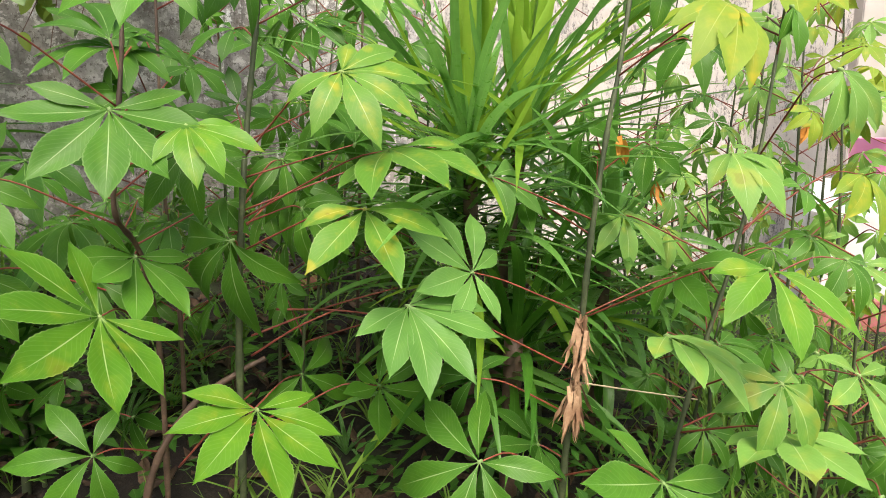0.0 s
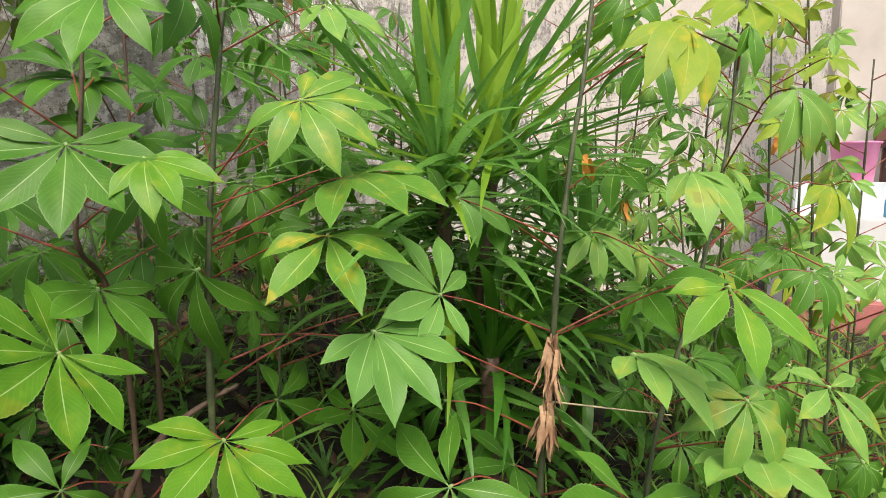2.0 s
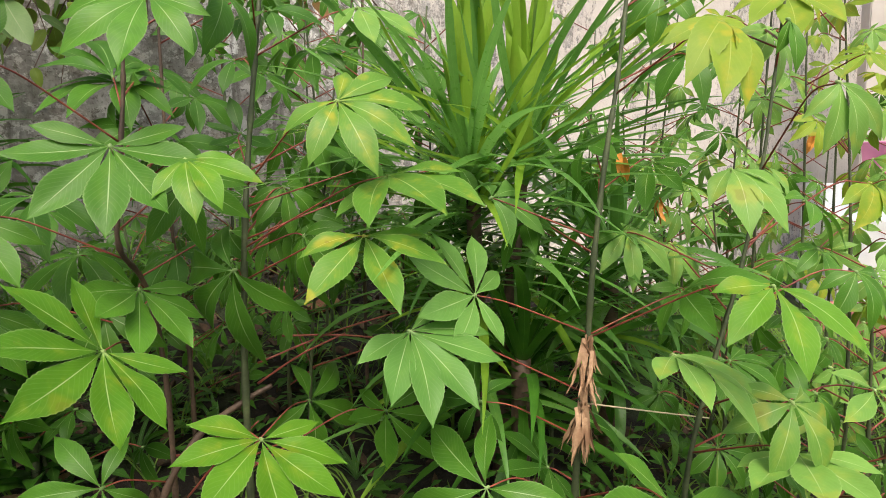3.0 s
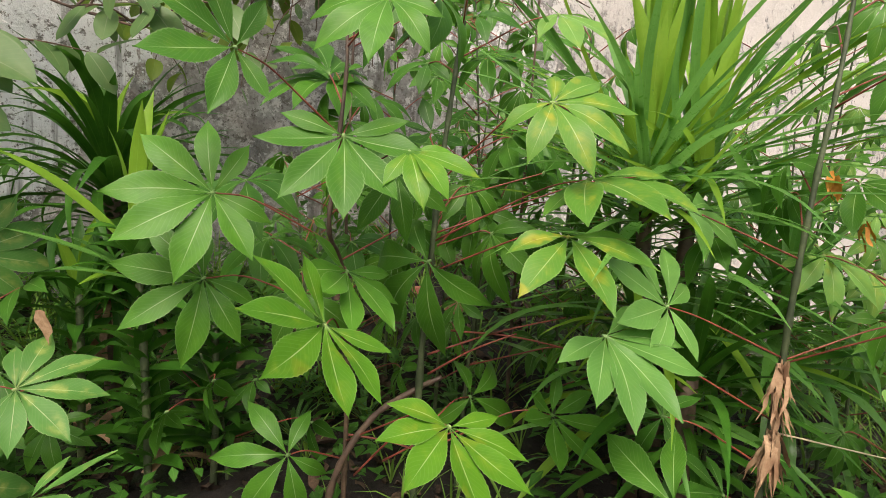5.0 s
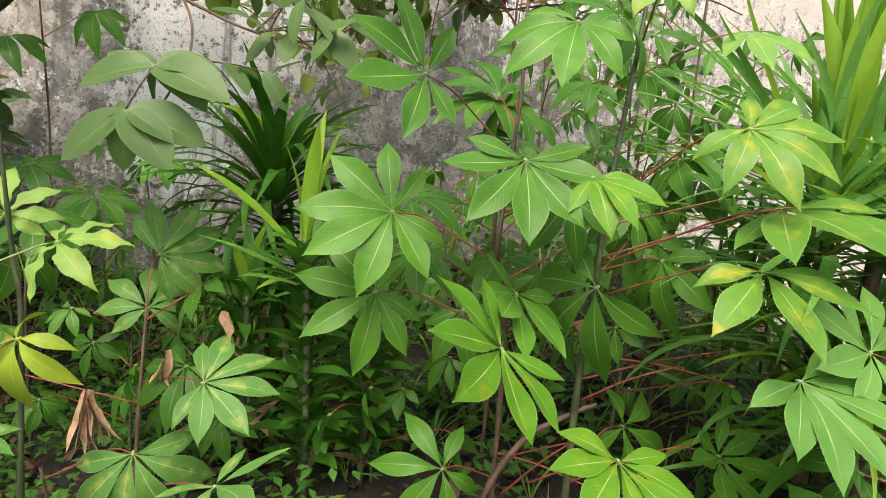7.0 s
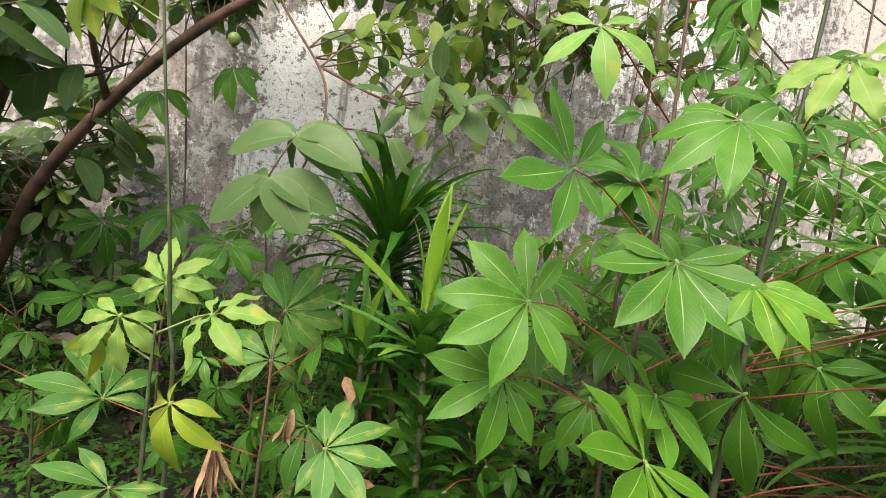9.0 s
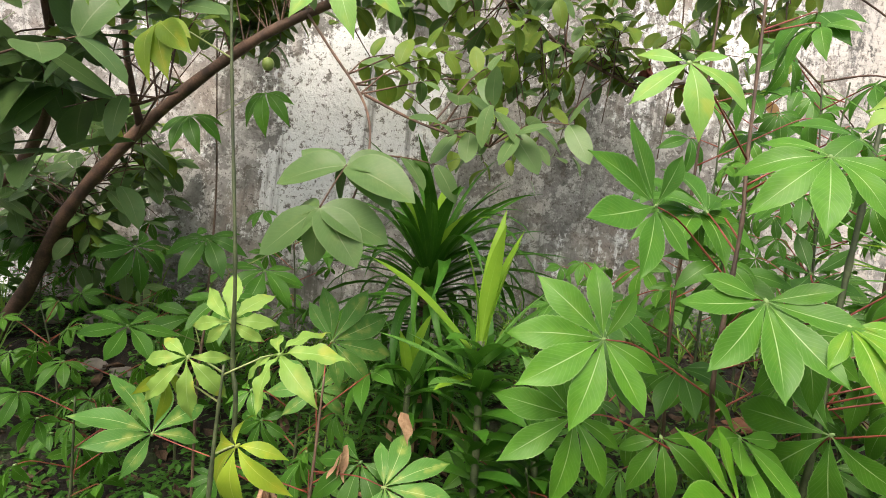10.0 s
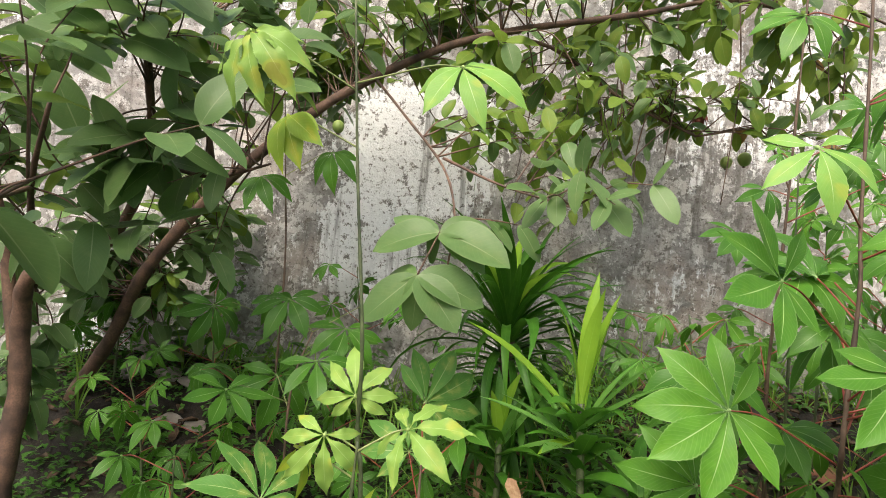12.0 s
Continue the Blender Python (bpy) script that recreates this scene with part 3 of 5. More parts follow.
cassava([[(-0.43, 1.16, 0.81), (-0.41, 1.15, 1.09), (-0.41, 1.18, 1.32), (-0.40, 1.21, 1.55), (-0.39, 1.24, 1.78), (-0.37, 1.27, 2.15), (-0.35, 1.30, 2.5)]],
        LEAVES_GREEN + LEAVES_GREEN_INNER, "green cassava plant with red leaf stalks and yellow-blotched leaves", STEM_GREEN, radius=0.0085, seed=2, inner=("green_shaded", "green", "green_shaded", "green_shaded", "green", "green_shaded"))
cassava([[(-0.60, 1.10, 0.80), (-0.58, 1.04, 1.06), (-0.56, 0.96, 1.16), (-0.56, 0.97, 1.28), (-0.56, 1.0, 1.5), (-0.57, 1.01, 1.64), (-0.58, 1.02, 2.05), (-0.60, 1.04, 2.45)]],
        LEAVES_BROAD + LEAVES_BROAD_LOW, "brown-stemmed cassava plant with broad bright green leaves", STEM_BROWN, radius=0.0065, seed=3, inner=("green_shaded", "green", "green_shaded", "green", "green", "green_shaded", "green_shaded", "green", "green_shaded", "green"))
cassava([[(0.55, 1.40, 0.60), (0.60, 1.43, 0.88), (0.65, 1.47, 1.08), (0.69, 1.51, 1.31), (0.71, 1.54, 1.50), (0.73, 1.57, 1.69), (0.75, 1.58, 1.9)]],
        LEAVES_PALE, "pale cassava plant with yellowing leaves in bright light", STEM_GREEN, radius=0.006, seed=4, inner=("pale", "green", "pale", "green", "pale", "green", "yellow", "pale"))
cassava([[(-1.29, 0.31, 0.91), (-1.31, 0.30, 1.08), (-1.28, 0.27, 1.30), (-1.31, 0.24, 1.66), (-1.33, 0.21, 2.03)], [(-1.23, 0.24, 0.87), (-1.22, 0.24, 1.10)]],
        LEAVES_LIME, "slender cassava plant with lime-green crinkled young leaves", STEM_GREEN, PETIOLE_GREEN, 0.006, seed=5, reach=0.05)
cassava([[(-1.45, 0.62, 0.30), (-1.47, 0.64, 0.62), (-1.52, 0.68, 0.95)], [(-1.35, 0.42, 0.3), (-1.33, 0.36, 0.6)]],
        LEAVES_VEINED, "low cassava plant with yellow-veined dark leaves", STEM_BROWN, radius=0.007, seed=6, reach=0.1, inner=("green_shaded", "green_shaded", "veined", "green_shaded", "green_shaded"))
cassava([[(-3.0, 0.93, 0.5), (-3.01, 0.94, 1.32), (-3.06, 0.92, 1.85), (-3.12, 0.89, 2.42)], [(-2.2, 0.62, 0.3), (-2.2, 0.6, 0.9), (-2.25, 0.7, 1.15)]],
        LEAVES_FAR, "shaded cassava plant with dark drooping leaves before the wall", STEM_BROWN, PETIOLE_GREEN, 0.006, seed=7, reach=0.12)


cassava([[(-0.85, 1.45, 0.80), (-0.86, 1.42, 1.2), (-0.84, 1.40, 1.6), (-0.82, 1.38, 2.4)], [(-0.45, 1.85, 0.9), (-0.43, 1.83, 1.4), (-0.40, 1.80, 2.4)]],
        LEAVES_BACK, "shaded cassava plant with dark leaves behind the brighter ones", STEM_BROWN, radius=0.007, seed=8, reach=0.12, inner=("green_shaded", "green_shaded", "green_shaded", "green_shaded", "green_shaded", "green_shaded"))


# ---- strap-leaved plants ----
def strap(length, width, rise, arch, seed, rows=9):
    """One arching strap leaf that starts along +y, tilted up by rise (radians) and bending over by arch: (verts, faces, uvs)."""
    rnd = random.Random(seed)
    verts, faces, uvs = [], [], []
    p, a = Vector((0, 0, 0)), rise
    twist = rnd.uniform(-0.5, 0.5)
    sway = rnd.uniform(-0.25, 0.25)
    for i in range(rows + 1):
        s = i / rows
        w = width * (0.75 + 0.5 * math.sin(math.pi * min(1, s * 1.15)) * 0.6) * (1 if s < 0.7 else max(0.02, ((1 - s) / 0.3) ** 0.7))
        x = sway * length * s * s
        up = Vector((0, -math.sin(a), math.cos(a)))
        side = (Vector((1, 0, 0)) * math.cos(twist * s) + up * math.sin(twist * s))
        for c in (-1, 0, 1):
            q = p + Vector((x, 0, 0)) + side * (c * w) + up * (0.35 * w * abs(c))
            verts.append(tuple(q))
            uvs.append((0.5 + c * 0.49, s))
        p = p + Vector((0, math.cos(a), math.sin(a))) * (length / rows)
        a -= arch / rows * (0.5 + s)
    for i in range(rows):
        for k in range(2):
            b = i * 3 + k
            faces.append((b, b + 1, b + 4, b + 3))
    return verts, faces, uvs


def strap_plant(name, foot, crown_z, count, length, width, material, label, seed, inner_rise=1.45, outer_rise=-0.1, dry=0, arch=1.1, lean=(0, 0), spread=0.55, young=0, stem=0.028):
    """A rosette of strap leaves round a short stem; the youngest stand upright."""
    rnd = random.Random(seed)
    base = Vector((foot[0], foot[1], ground_z(*foot)))
    plant = thing(name, base, label, "plant", "strap-leaved plants")
    top = Vector((lean[0], lean[1], crown_z - base.z))
    v, f, u = tube(spline([(0, 0, -0.04), (lean[0] * 0.4, lean[1] * 0.4, top.z * 0.5), top], 4), stem, 8)
    part("stem", mesh_from("stem", v, f, u), STEM_BROWN, plant)
    for i in range(count):
        t = i / (count - 1)                      # 0 young and upright, 1 old and low
        golden = i * 2.39996 + rnd.uniform(-0.25, 0.25)
        rise = inner_rise + (outer_rise - inner_rise) * t ** 0.85 + rnd.uniform(-0.12, 0.12)
        k = length * (0.75 + 0.35 * math.sin(math.pi * min(1, t + 0.25))) * rnd.uniform(0.85, 1.12) * (0.8 if i < young else 1.0)
        me = mesh_from("leaf", *strap(k, width * rnd.uniform(0.6, 1.25) * (1.9 if i < young else 1.0), rise, arch * rnd.uniform(0.3, 1.5) * (0.55 + 0.8 * t), seed * 77 + i))
        z = top.z * (1 - spread * t * t)
        m = Matrix.Translation((top.x * (z / top.z), top.y * (z / top.z), z)) @ Matrix.Rotation(golden, 4, "Z") @ Matrix.Translation((0, 0.012, 0))
        withered = dry and i >= count - dry
        part("leaf", me, DRY_LEAF if withered else LEAF["shoot"] if i < young else material, plant, "withered brown leaf" if withered else "", m)
    return plant


def strap_clump(name, foot, shoots, label, seed):
    """A clump of strap leaves on short canes: each shoot (dx, dy, crown height, tiers) carries tiers of leaves,
    each tier (count, lowest and highest foot below or above the crown, rise, length, half width, arch, tints)."""
    rnd = random.Random(seed)
    base = Vector((foot[0], foot[1], ground_z(*foot)))
    plant = thing(name, base, label, "plant", "strap-leaved plants")
    k = 0
    for dx, dy, crown, tiers in shoots:
        top = Vector((dx, dy, crown - base.z))
        v, f, u = tube(spline([(dx * 0.3, dy * 0.3, -0.04), (dx * 0.6, dy * 0.6, top.z * 0.5), top], 4), 0.022, 8)
        part("stem", mesh_from("stem", v, f, u), STEM_BROWN, plant)
        for count, z0, z1, rise, length, width, arch, tints in tiers:
            for i in range(count):
                k += 1
                t = i / max(1, count - 1)
                me = mesh_from("leaf", *strap(rnd.uniform(*length), width * rnd.uniform(0.75, 1.2), rnd.uniform(*rise), rnd.uniform(*arch), seed * 77 + k, 10))
                m = Matrix.Translation(top + Vector((0, 0, z0 + (z1 - z0) * t))) @ Matrix.Rotation(k * 2.39996 + rnd.uniform(-0.3, 0.3), 4, "Z") @ Matrix.Translation((0, 0.035 if length[1] < 0.4 else 0.012, 0))
                part("leaf", me, LEAF[rnd.choice(tints)], plant, m=m)
    return plant


STRAP_MIX = ("strap", "strap", "strap", "shoot")
strap_clump("pandan_plant", (0.02, 1.70), [
    (-0.04, -0.03, 1.36, [(22, -0.16, 0.10, (1.28, 1.5), (0.15, 0.34), 0.025, (-0.2, 0.15), ("shoot", "shoot", "strap")),
                          (12, 0.0, 0.14, (1.40, 1.54), (0.40, 0.62), 0.020, (-0.05, 0.2), ("shoot",)),
                          (36, -0.08, 0.04, (0.30, 0.95), (0.55, 0.85), 0.0100, (0.0, 0.55), STRAP_MIX),
                          (46, -0.18, -0.02, (0.05, 0.7), (0.50, 0.78), 0.0115, (0.2, 1.0), STRAP_MIX),
                          (44, -0.36, -0.12, (-0.3, 0.5), (0.42, 0.65), 0.0120, (0.3, 1.2), STRAP_MIX),
                          (40, -0.75, -0.36, (-0.2, 0.8), (0.40, 0.60), 0.0150, (0.7, 1.6), STRAP_MIX)]),
    (0.09, 0.10, 1.40, [(16, -0.14, 0.10, (1.28, 1.5), (0.16, 0.36), 0.025, (-0.2, 0.15), ("shoot", "shoot", "strap")),
                        (9, 0.0, 0.14, (1.38, 1.54), (0.38, 0.6), 0.020, (-0.05, 0.2), ("shoot",)),
                        (34, -0.08, 0.04, (0.30, 0.95), (0.50, 0.82), 0.0100, (0.0, 0.6), STRAP_MIX),
                        (34, -0.25, -0.05, (-0.1, 0.6), (0.45, 0.68), 0.0115, (0.2, 1.1), STRAP_MIX),
                        (30, -0.75, -0.30, (-0.2, 0.8), (0.40, 0.60), 0.0150, (0.7, 1.6), STRAP_MIX)])],
    "large bright green pandan clump with upright shoots and arching strap leaves", 11)
strap_plant("pandan_plant", (0.36, 1.95), 1.02, 64, 0.52, 0.017, LEAF["strap"], "low green pandan with narrow strap leaves", 12, 1.3, -0.4, arch=1.2)
strap_plant("pandan_plant", (-1.70, 1.22), 1.24, 165, 0.50, 0.0175, LEAF["strap_shaded"], "shaded green pandan with drooping strap leaves beside the wall", 13,
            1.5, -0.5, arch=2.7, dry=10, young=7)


def dracaena(foot, crown_z, blades, collar, label, seed, lean=(0, 0), dry=1):
    """A leafy cane: short leaves, coloured dark for shade, up the stem and a crown of broad blades, each (turn, rise,
    length, width, tint).
    """
    rnd = random.Random(seed)
    base = Vector((foot[0], foot[1], ground_z(*foot)))
    plant = thing("dracaena_plant", base, label, "plant", "strap-leaved plants")
    top = Vector((lean[0], lean[1], crown_z - base.z))
    v, f, u = tube(spline([(0, 0, -0.04), top * 0.5 + Vector((0.01, 0, 0)), top], 4), 0.011, 8)
    part("stem", mesh_from("stem", v, f, u), STEM_GREEN, plant)
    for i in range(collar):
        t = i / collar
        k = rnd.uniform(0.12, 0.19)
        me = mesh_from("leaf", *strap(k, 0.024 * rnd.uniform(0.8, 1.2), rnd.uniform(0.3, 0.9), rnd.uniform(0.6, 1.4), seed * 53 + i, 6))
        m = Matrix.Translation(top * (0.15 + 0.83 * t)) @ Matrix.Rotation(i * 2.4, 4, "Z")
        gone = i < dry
        part("leaf", me, DRY_LEAF if gone else LEAF["strap_shaded"], plant, "withered brown leaf" if gone else "", m)
    for i, (turn, rise, k, w, tint) in enumerate(blades):
        me = mesh_from("leaf", *strap(k, w, rise, rnd.uniform(0.15, 0.5), seed * 59 + i, 8))
        m = Matrix.Translation(top) @ Matrix.Rotation(radians(turn), 4, "Z") @ Matrix.Translation((0, 0.006, -0.01 * i))
        part("leaf", me, LEAF[tint], plant, m=m)
    return plant


dracaena((-1.13, 0.95), 1.12, [(38, 1.52, 0.37, 0.021, "shoot"), (215, 1.53, 0.34, 0.020, "shoot"), (120, 1.45, 0.30, 0.016, "shoot"), (-60, 1.44, 0.33, 0.015, "shoot"), (-20, 1.47, 0.36, 0.016, "shoot"), (80, 1.49, 0.31, 0.017, "shoot"),
                               (128, 0.80, 0.42, 0.028, "shoot"), (-70, 0.95, 0.30, 0.024, "strap"), (-100, 0.75, 0.31, 0.023, "strap"), (-45, 1.15, 0.29, 0.021, "strap"),
                               (165, -0.2, 0.13, 0.024, "shoot"), (140, 0.45, 0.30, 0.020, "strap"), (30, 0.9, 0.27, 0.022, "strap"), (185, 0.3, 0.26, 0.021, "strap"), (95, 0.55, 0.28, 0.02, "strap")],
         52, "leafy dracaena with a bright yellow-green upright shoot", 14, lean=(-0.03, -0.02))
dracaena((-1.49, 0.98), 0.93, [(0, 1.5, 0.22, 0.018, "shoot"), (60, 1.35, 0.23, 0.018, "strap"), (130, 1.2, 0.22, 0.02, "strap"), (200, 1.3, 0.2, 0.018, "shoot"), (270, 1.15, 0.23, 0.02, "strap"),
                               (320, 1.0, 0.22, 0.018, "strap"), (100, 0.6, 0.28, 0.018, "strap"), (-60, 0.5, 0.26, 0.018, "strap")],
         26, "small dracaena with narrow green leaves and withered tips", 15, dry=4)
dracaena((-1.06, 1.10), 0.86, [(40, 0.7, 0.24, 0.022, "strap_shaded"), (160, 0.8, 0.26, 0.022, "strap_shaded"), (-80, 0.6, 0.26, 0.022, "strap"), (-30, 1.1, 0.22, 0.02, "strap"), (100, 0.4, 0.24, 0.022, "strap_shaded")],
         46, "small shaded dracaena with a leafy stem among weeds", 16, dry=2)

# ---- guava tree ----


def oval_leaf(length, width, curl, fold, seed, rows=9):
    rnd = random.Random(seed)
    verts, faces, uvs = [], [], []
    ph = rnd.uniform(0, 6)
    for i in range(rows + 1):
        s = i / rows
        w = width * max(0.03, math.sin(math.pi * s ** 0.95) ** 0.6)
        y, z = length * s, -curl * length * s * s
        for c in (-1, -0.5, 0, 0.5, 1):
            verts.append((c * w, y, z + fold * abs(c) * w + 0.012 * length * abs(c) * math.sin(8 * s + ph)))
            uvs.append((0.5 + c * 0.49, s))
    for i in range(rows):
        for k in range(4):
            a = i * 5 + k
            faces.append((a, a + 1, a + 6, a + 5))
    return verts, faces, uvs


GUAVA_TINTS = ["guava"] * 10 + ["guava_sunlit"] * 10 + ["guava_old"] * 2
GUAVA_MESHES = [mesh_from("leaf", *oval_leaf(0.13, 0.031 + 0.004 * (k % 3), 0.06 + 0.13 * (k % 4), 0.05 + 0.14 * (k % 3), 900 + k)) for k in range(len(GUAVA_TINTS))]
for _me, _tint in zip(GUAVA_MESHES, GUAVA_TINTS):
    _me.materials.append(LEAF[_tint])


def guava_twig(tree, base, start, end, leaves, seed, scale=1.0, radius=0.004, young=0.1):
    """A twig with leaves in pairs towards its tip."""
    rnd = random.Random(seed)
    a, b = Vector(start), Vector(end)
    mid = a.lerp(b, 0.5) + Vector((rnd.uniform(-0.12, 0.12), rnd.uniform(-0.12, 0.12), rnd.uniform(0.0, 0.16))) * (b - a).length
    pts = spline([a, mid, b], 9)
    v, f, u = tube([p - base for p in pts], [radius * (1.5 - i / len(pts)) for i in range(len(pts))], 6)
    twig = part("twig", mesh_from("twig", v, f, u), BARK, tree)
    d = (b - a).normalized()
    e1 = d.cross(Vector((0.1, 0.05, 1))).normalized()
    e2 = d.cross(e1)
    for i in range(leaves):
        t = min(1.0, 0.25 + 0.75 * ((i // 2) + rnd.uniform(0.0, 1.0) + 0.4) / (leaves / 2))
        p = pts[min(len(pts) - 1, int(t * (len(pts) - 1)))]
        turn = i * 2.4 + rnd.uniform(-0.5, 0.5)
        out = ((e1 * math.cos(turn) + e2 * math.sin(turn)) * rnd.uniform(0.7, 1.1) + d * rnd.uniform(0.2, 0.8) + Vector((0, 0, rnd.uniform(-0.25, 0.2) if scale > 1.15 else rnd.uniform(-0.55, 0.1))))
        out = Vector((out.x, out.y, out.z * (0.5 if scale > 1.15 else 0.85))).normalized()
        up = Vector((rnd.uniform(-0.2, 0.8), rnd.uniform(-0.9, 0.1), rnd.uniform(0.7, 1.3))).normalized()
        x = out.cross(up).normalized()
        m = Matrix((x, out, x.cross(out))).transposed().to_4x4()
        k = scale * rnd.uniform(0.7, 1.2)
        roll = rnd.random()
        pick = 20 + rnd.randrange(2) if roll > 0.994 and scale < 1.0 else 10 + rnd.randrange(10) if roll < young else rnd.randrange(10)
        part("leaf", GUAVA_MESHES[pick], LEAF[GUAVA_TINTS[pick]], twig, m=Matrix.Translation(p - base) @ m @ Matrix.Scale(k, 4))


def limb(tree, base, points, r0, r1, name="branch"):
    pts = spline(points, 6)
    n = len(pts)
    v, f, u = tube([p - base for p in pts], [(r0 + (r1 - r0) * i / (n - 1)) * (1 + 0.08 * math.sin(i * 1.9)) for i in range(n)], 10)
    part(name, mesh_from(name, v, f, u), BARK, tree)
    return pts


def guava_spray(tree, base, sprays, seed):
    """Large single leaves that spread from the nodes of a hanging twig: each spray is a node and its leaves (direction, length)."""
    rnd = random.Random(seed)
    for a, b, leaves in sprays:
        a, b = Vector(a), Vector(b)
        v, f, u = tube([p - base for p in spline([a, a.lerp(b, 0.5) + Vector((0.01, 0.0, 0.015)), b], 5)], 0.0028, 6)
        twig = part("twig", mesh_from("twig", v, f, u), BARK, tree)
        for i, (dx, dy, dz, length) in enumerate(leaves):
            out = Vector((dx, dy, dz)).normalized()
            x = out.cross(Vector((rnd.uniform(0.4, 0.9), rnd.uniform(-0.8, -0.4), 0.9))).normalized()
            m = Matrix((x, out, x.cross(out))).transposed().to_4x4()
            pick = rnd.randrange(10)
            part("leaf", GUAVA_MESHES[pick], LEAF[GUAVA_TINTS[pick]], twig, m=Matrix.Translation(b - base) @ m @ Matrix.Scale(length / 0.13, 4))


def guava_tree(foot, limbs, clusters, label, seed, clear=0.0, sprays=()):
    base = Vector((foot[0], foot[1], ground_z(*foot)))
    tree = thing("guava_tree", base, label, "tree", "guava trees")
    lines = [limb(tree, base, p, a, b, "trunk" if i == 0 else "branch") for i, (p, a, b) in enumerate(limbs)]
    rnd = random.Random(seed)
    pool = [p for l in lines for p in l[len(l) // 3:]]
    bare = [p for l in lines[:1] for p in l if p.z < 1.75]          # the old wood low on the tree carries no leaves
    k = 0
    # the last value is the share of leaves in the sunlit tint
    for (cx, cy, cz), (sx, sy, sz), twigs, leaves, scale, young in clusters:
        for _ in range(twigs):
            c = Vector((cx + rnd.uniform(-sx, sx), cy + rnd.uniform(-sy, sy), cz + rnd.uniform(-sz, sz)))
            near = min(pool, key=lambda p: (p - c).length + rnd.uniform(0, 0.5))
            d = c - near
            if d.length < 0.2:
                c = near + (d.normalized() if d.length > 0.01 else Vector((0, -1, 0))) * 0.25
            k += 1
            if min((p - c).length for p in bare) < clear and c.y < near.y + 0.1:
                continue
            guava_twig(tree, base, near, c, leaves, seed * 991 + k, scale, 0.0026, young)
    guava_spray(tree, base, sprays, seed + 3)
    return tree


GUAVA_SPRAYS = [
    ((-1.64, 0.84, 1.62), (-1.541, 0.692, 1.56), [(-0.54, -0.82, -0.15, 0.20), (0.95, 0.26, -0.15, 0.23), (0.67, 0.69, 0.27, 0.16), (-0.89, -0.37, 0.25, 0.17), (0.80, 0.45, -0.50, 0.18), (-0.30, 0.90, -0.10, 0.14), (-0.62, 0.25, -0.72, 0.13)]),
    ((-1.541, 0.692, 1.56), (-1.528, 0.611, 1.432), [(-0.44, -0.58, -0.66, 0.21), (0.74, 0.19, -0.64, 0.20), (0.71, 0.66, -0.26, 0.21), (-0.97, -0.24, 0.01, 0.19), (0.15, 0.55, -0.80, 0.17), (-0.50, 0.60, 0.10, 0.15), (0.30, -0.20, -0.92, 0.15)]),
]
guava_tree((-4.0, 0.16),
           [([(-4.0, 0.16, 0.0), (-3.85, 0.18, 0.51), (-3.62, 0.30, 0.90), (-3.41, 0.39, 1.29), (-3.10, 0.59, 1.71), (-2.74, 0.83, 2.07), (-2.53, 1.07, 2.30), (-2.20, 1.40, 2.52), (-1.75, 2.0, 2.72)], 0.042, 0.014),
            ([(-2.53, 1.07, 2.30), (-2.2, 1.0, 2.08), (-1.85, 0.95, 1.82), (-1.64, 0.84, 1.62), (-1.5, 0.7, 1.47)], 0.0065, 0.003), ([(-1.85, 0.95, 1.85), (-1.6, 1.0, 1.75), (-1.35, 1.08, 1.68)], 0.006, 0.003),
            ([(-2.20, 1.40, 2.52), (-2.05, 1.75, 2.55), (-1.85, 2.1, 2.35), (-1.6, 2.4, 2.2)], 0.012, 0.006),
            ([(-1.75, 2.0, 2.72), (-1.45, 2.4, 2.85), (-1.1, 2.8, 2.75)], 0.013, 0.007),
            ([(-3.10, 0.59, 1.71), (-2.9, 0.45, 2.0), (-2.7, 0.35, 2.4)], 0.018, 0.009)],
           [((-2.1, 1.7, 2.42), (0.5, 0.45, 0.45), 44, 7, 0.95, 0.65), ((-1.6, 2.45, 2.60), (0.6, 0.35, 0.35), 48, 7, 0.95, 0.65), ((-1.2, 2.7, 2.5), (0.3, 0.3, 0.35), 12, 6, 0.95, 0.6),
            ((-2.6, 0.9, 2.6), (0.5, 0.5, 0.3), 14, 6, 1.1, 0.1), ((-1.38, 1.05, 1.68), (0.2, 0.12, 0.1), 6, 4, 1.0, 0.1),
            ] + [((-4.0, 0.25, 1.2), (0.3, 0.3, 0.35), 26, 6, 1.1, 0.0),
            # the cluster at z 3.15 is crown above the view, added to shade the wall
            ((-3.6, 0.75, 1.2), (0.35, 0.25, 0.40), 22, 6, 1.05, 0.0), ((-3.95, 0.4, 1.0), (0.25, 0.25, 0.25), 16, 6, 1.0, 0.0), ((-2.0, 1.5, 3.15), (1.1, 1.0, 0.3), 22, 6, 1.25, 0.3), ((-1.95, 1.85, 1.98), (0.45, 0.35, 0.35), 22, 5, 0.8, 0.6), ((-3.1, 0.85, 2.40), (0.4, 0.3, 0.22), 26, 6, 1.0, 0.5), ((-3.55, 0.65, 1.50), (0.25, 0.25, 0.35), 24, 6, 1.0, 0.3), ((-2.65, 1.2, 2.62), (0.5, 0.4, 0.22), 28, 6, 0.95, 0.8), ((-3.1, 0.9, 2.6), (0.4, 0.4, 0.4), 12, 6, 1.2, 0.0)],
           "old guava tree with leaning red-brown limbs and dull oval leaves", 21, 0.17, GUAVA_SPRAYS)
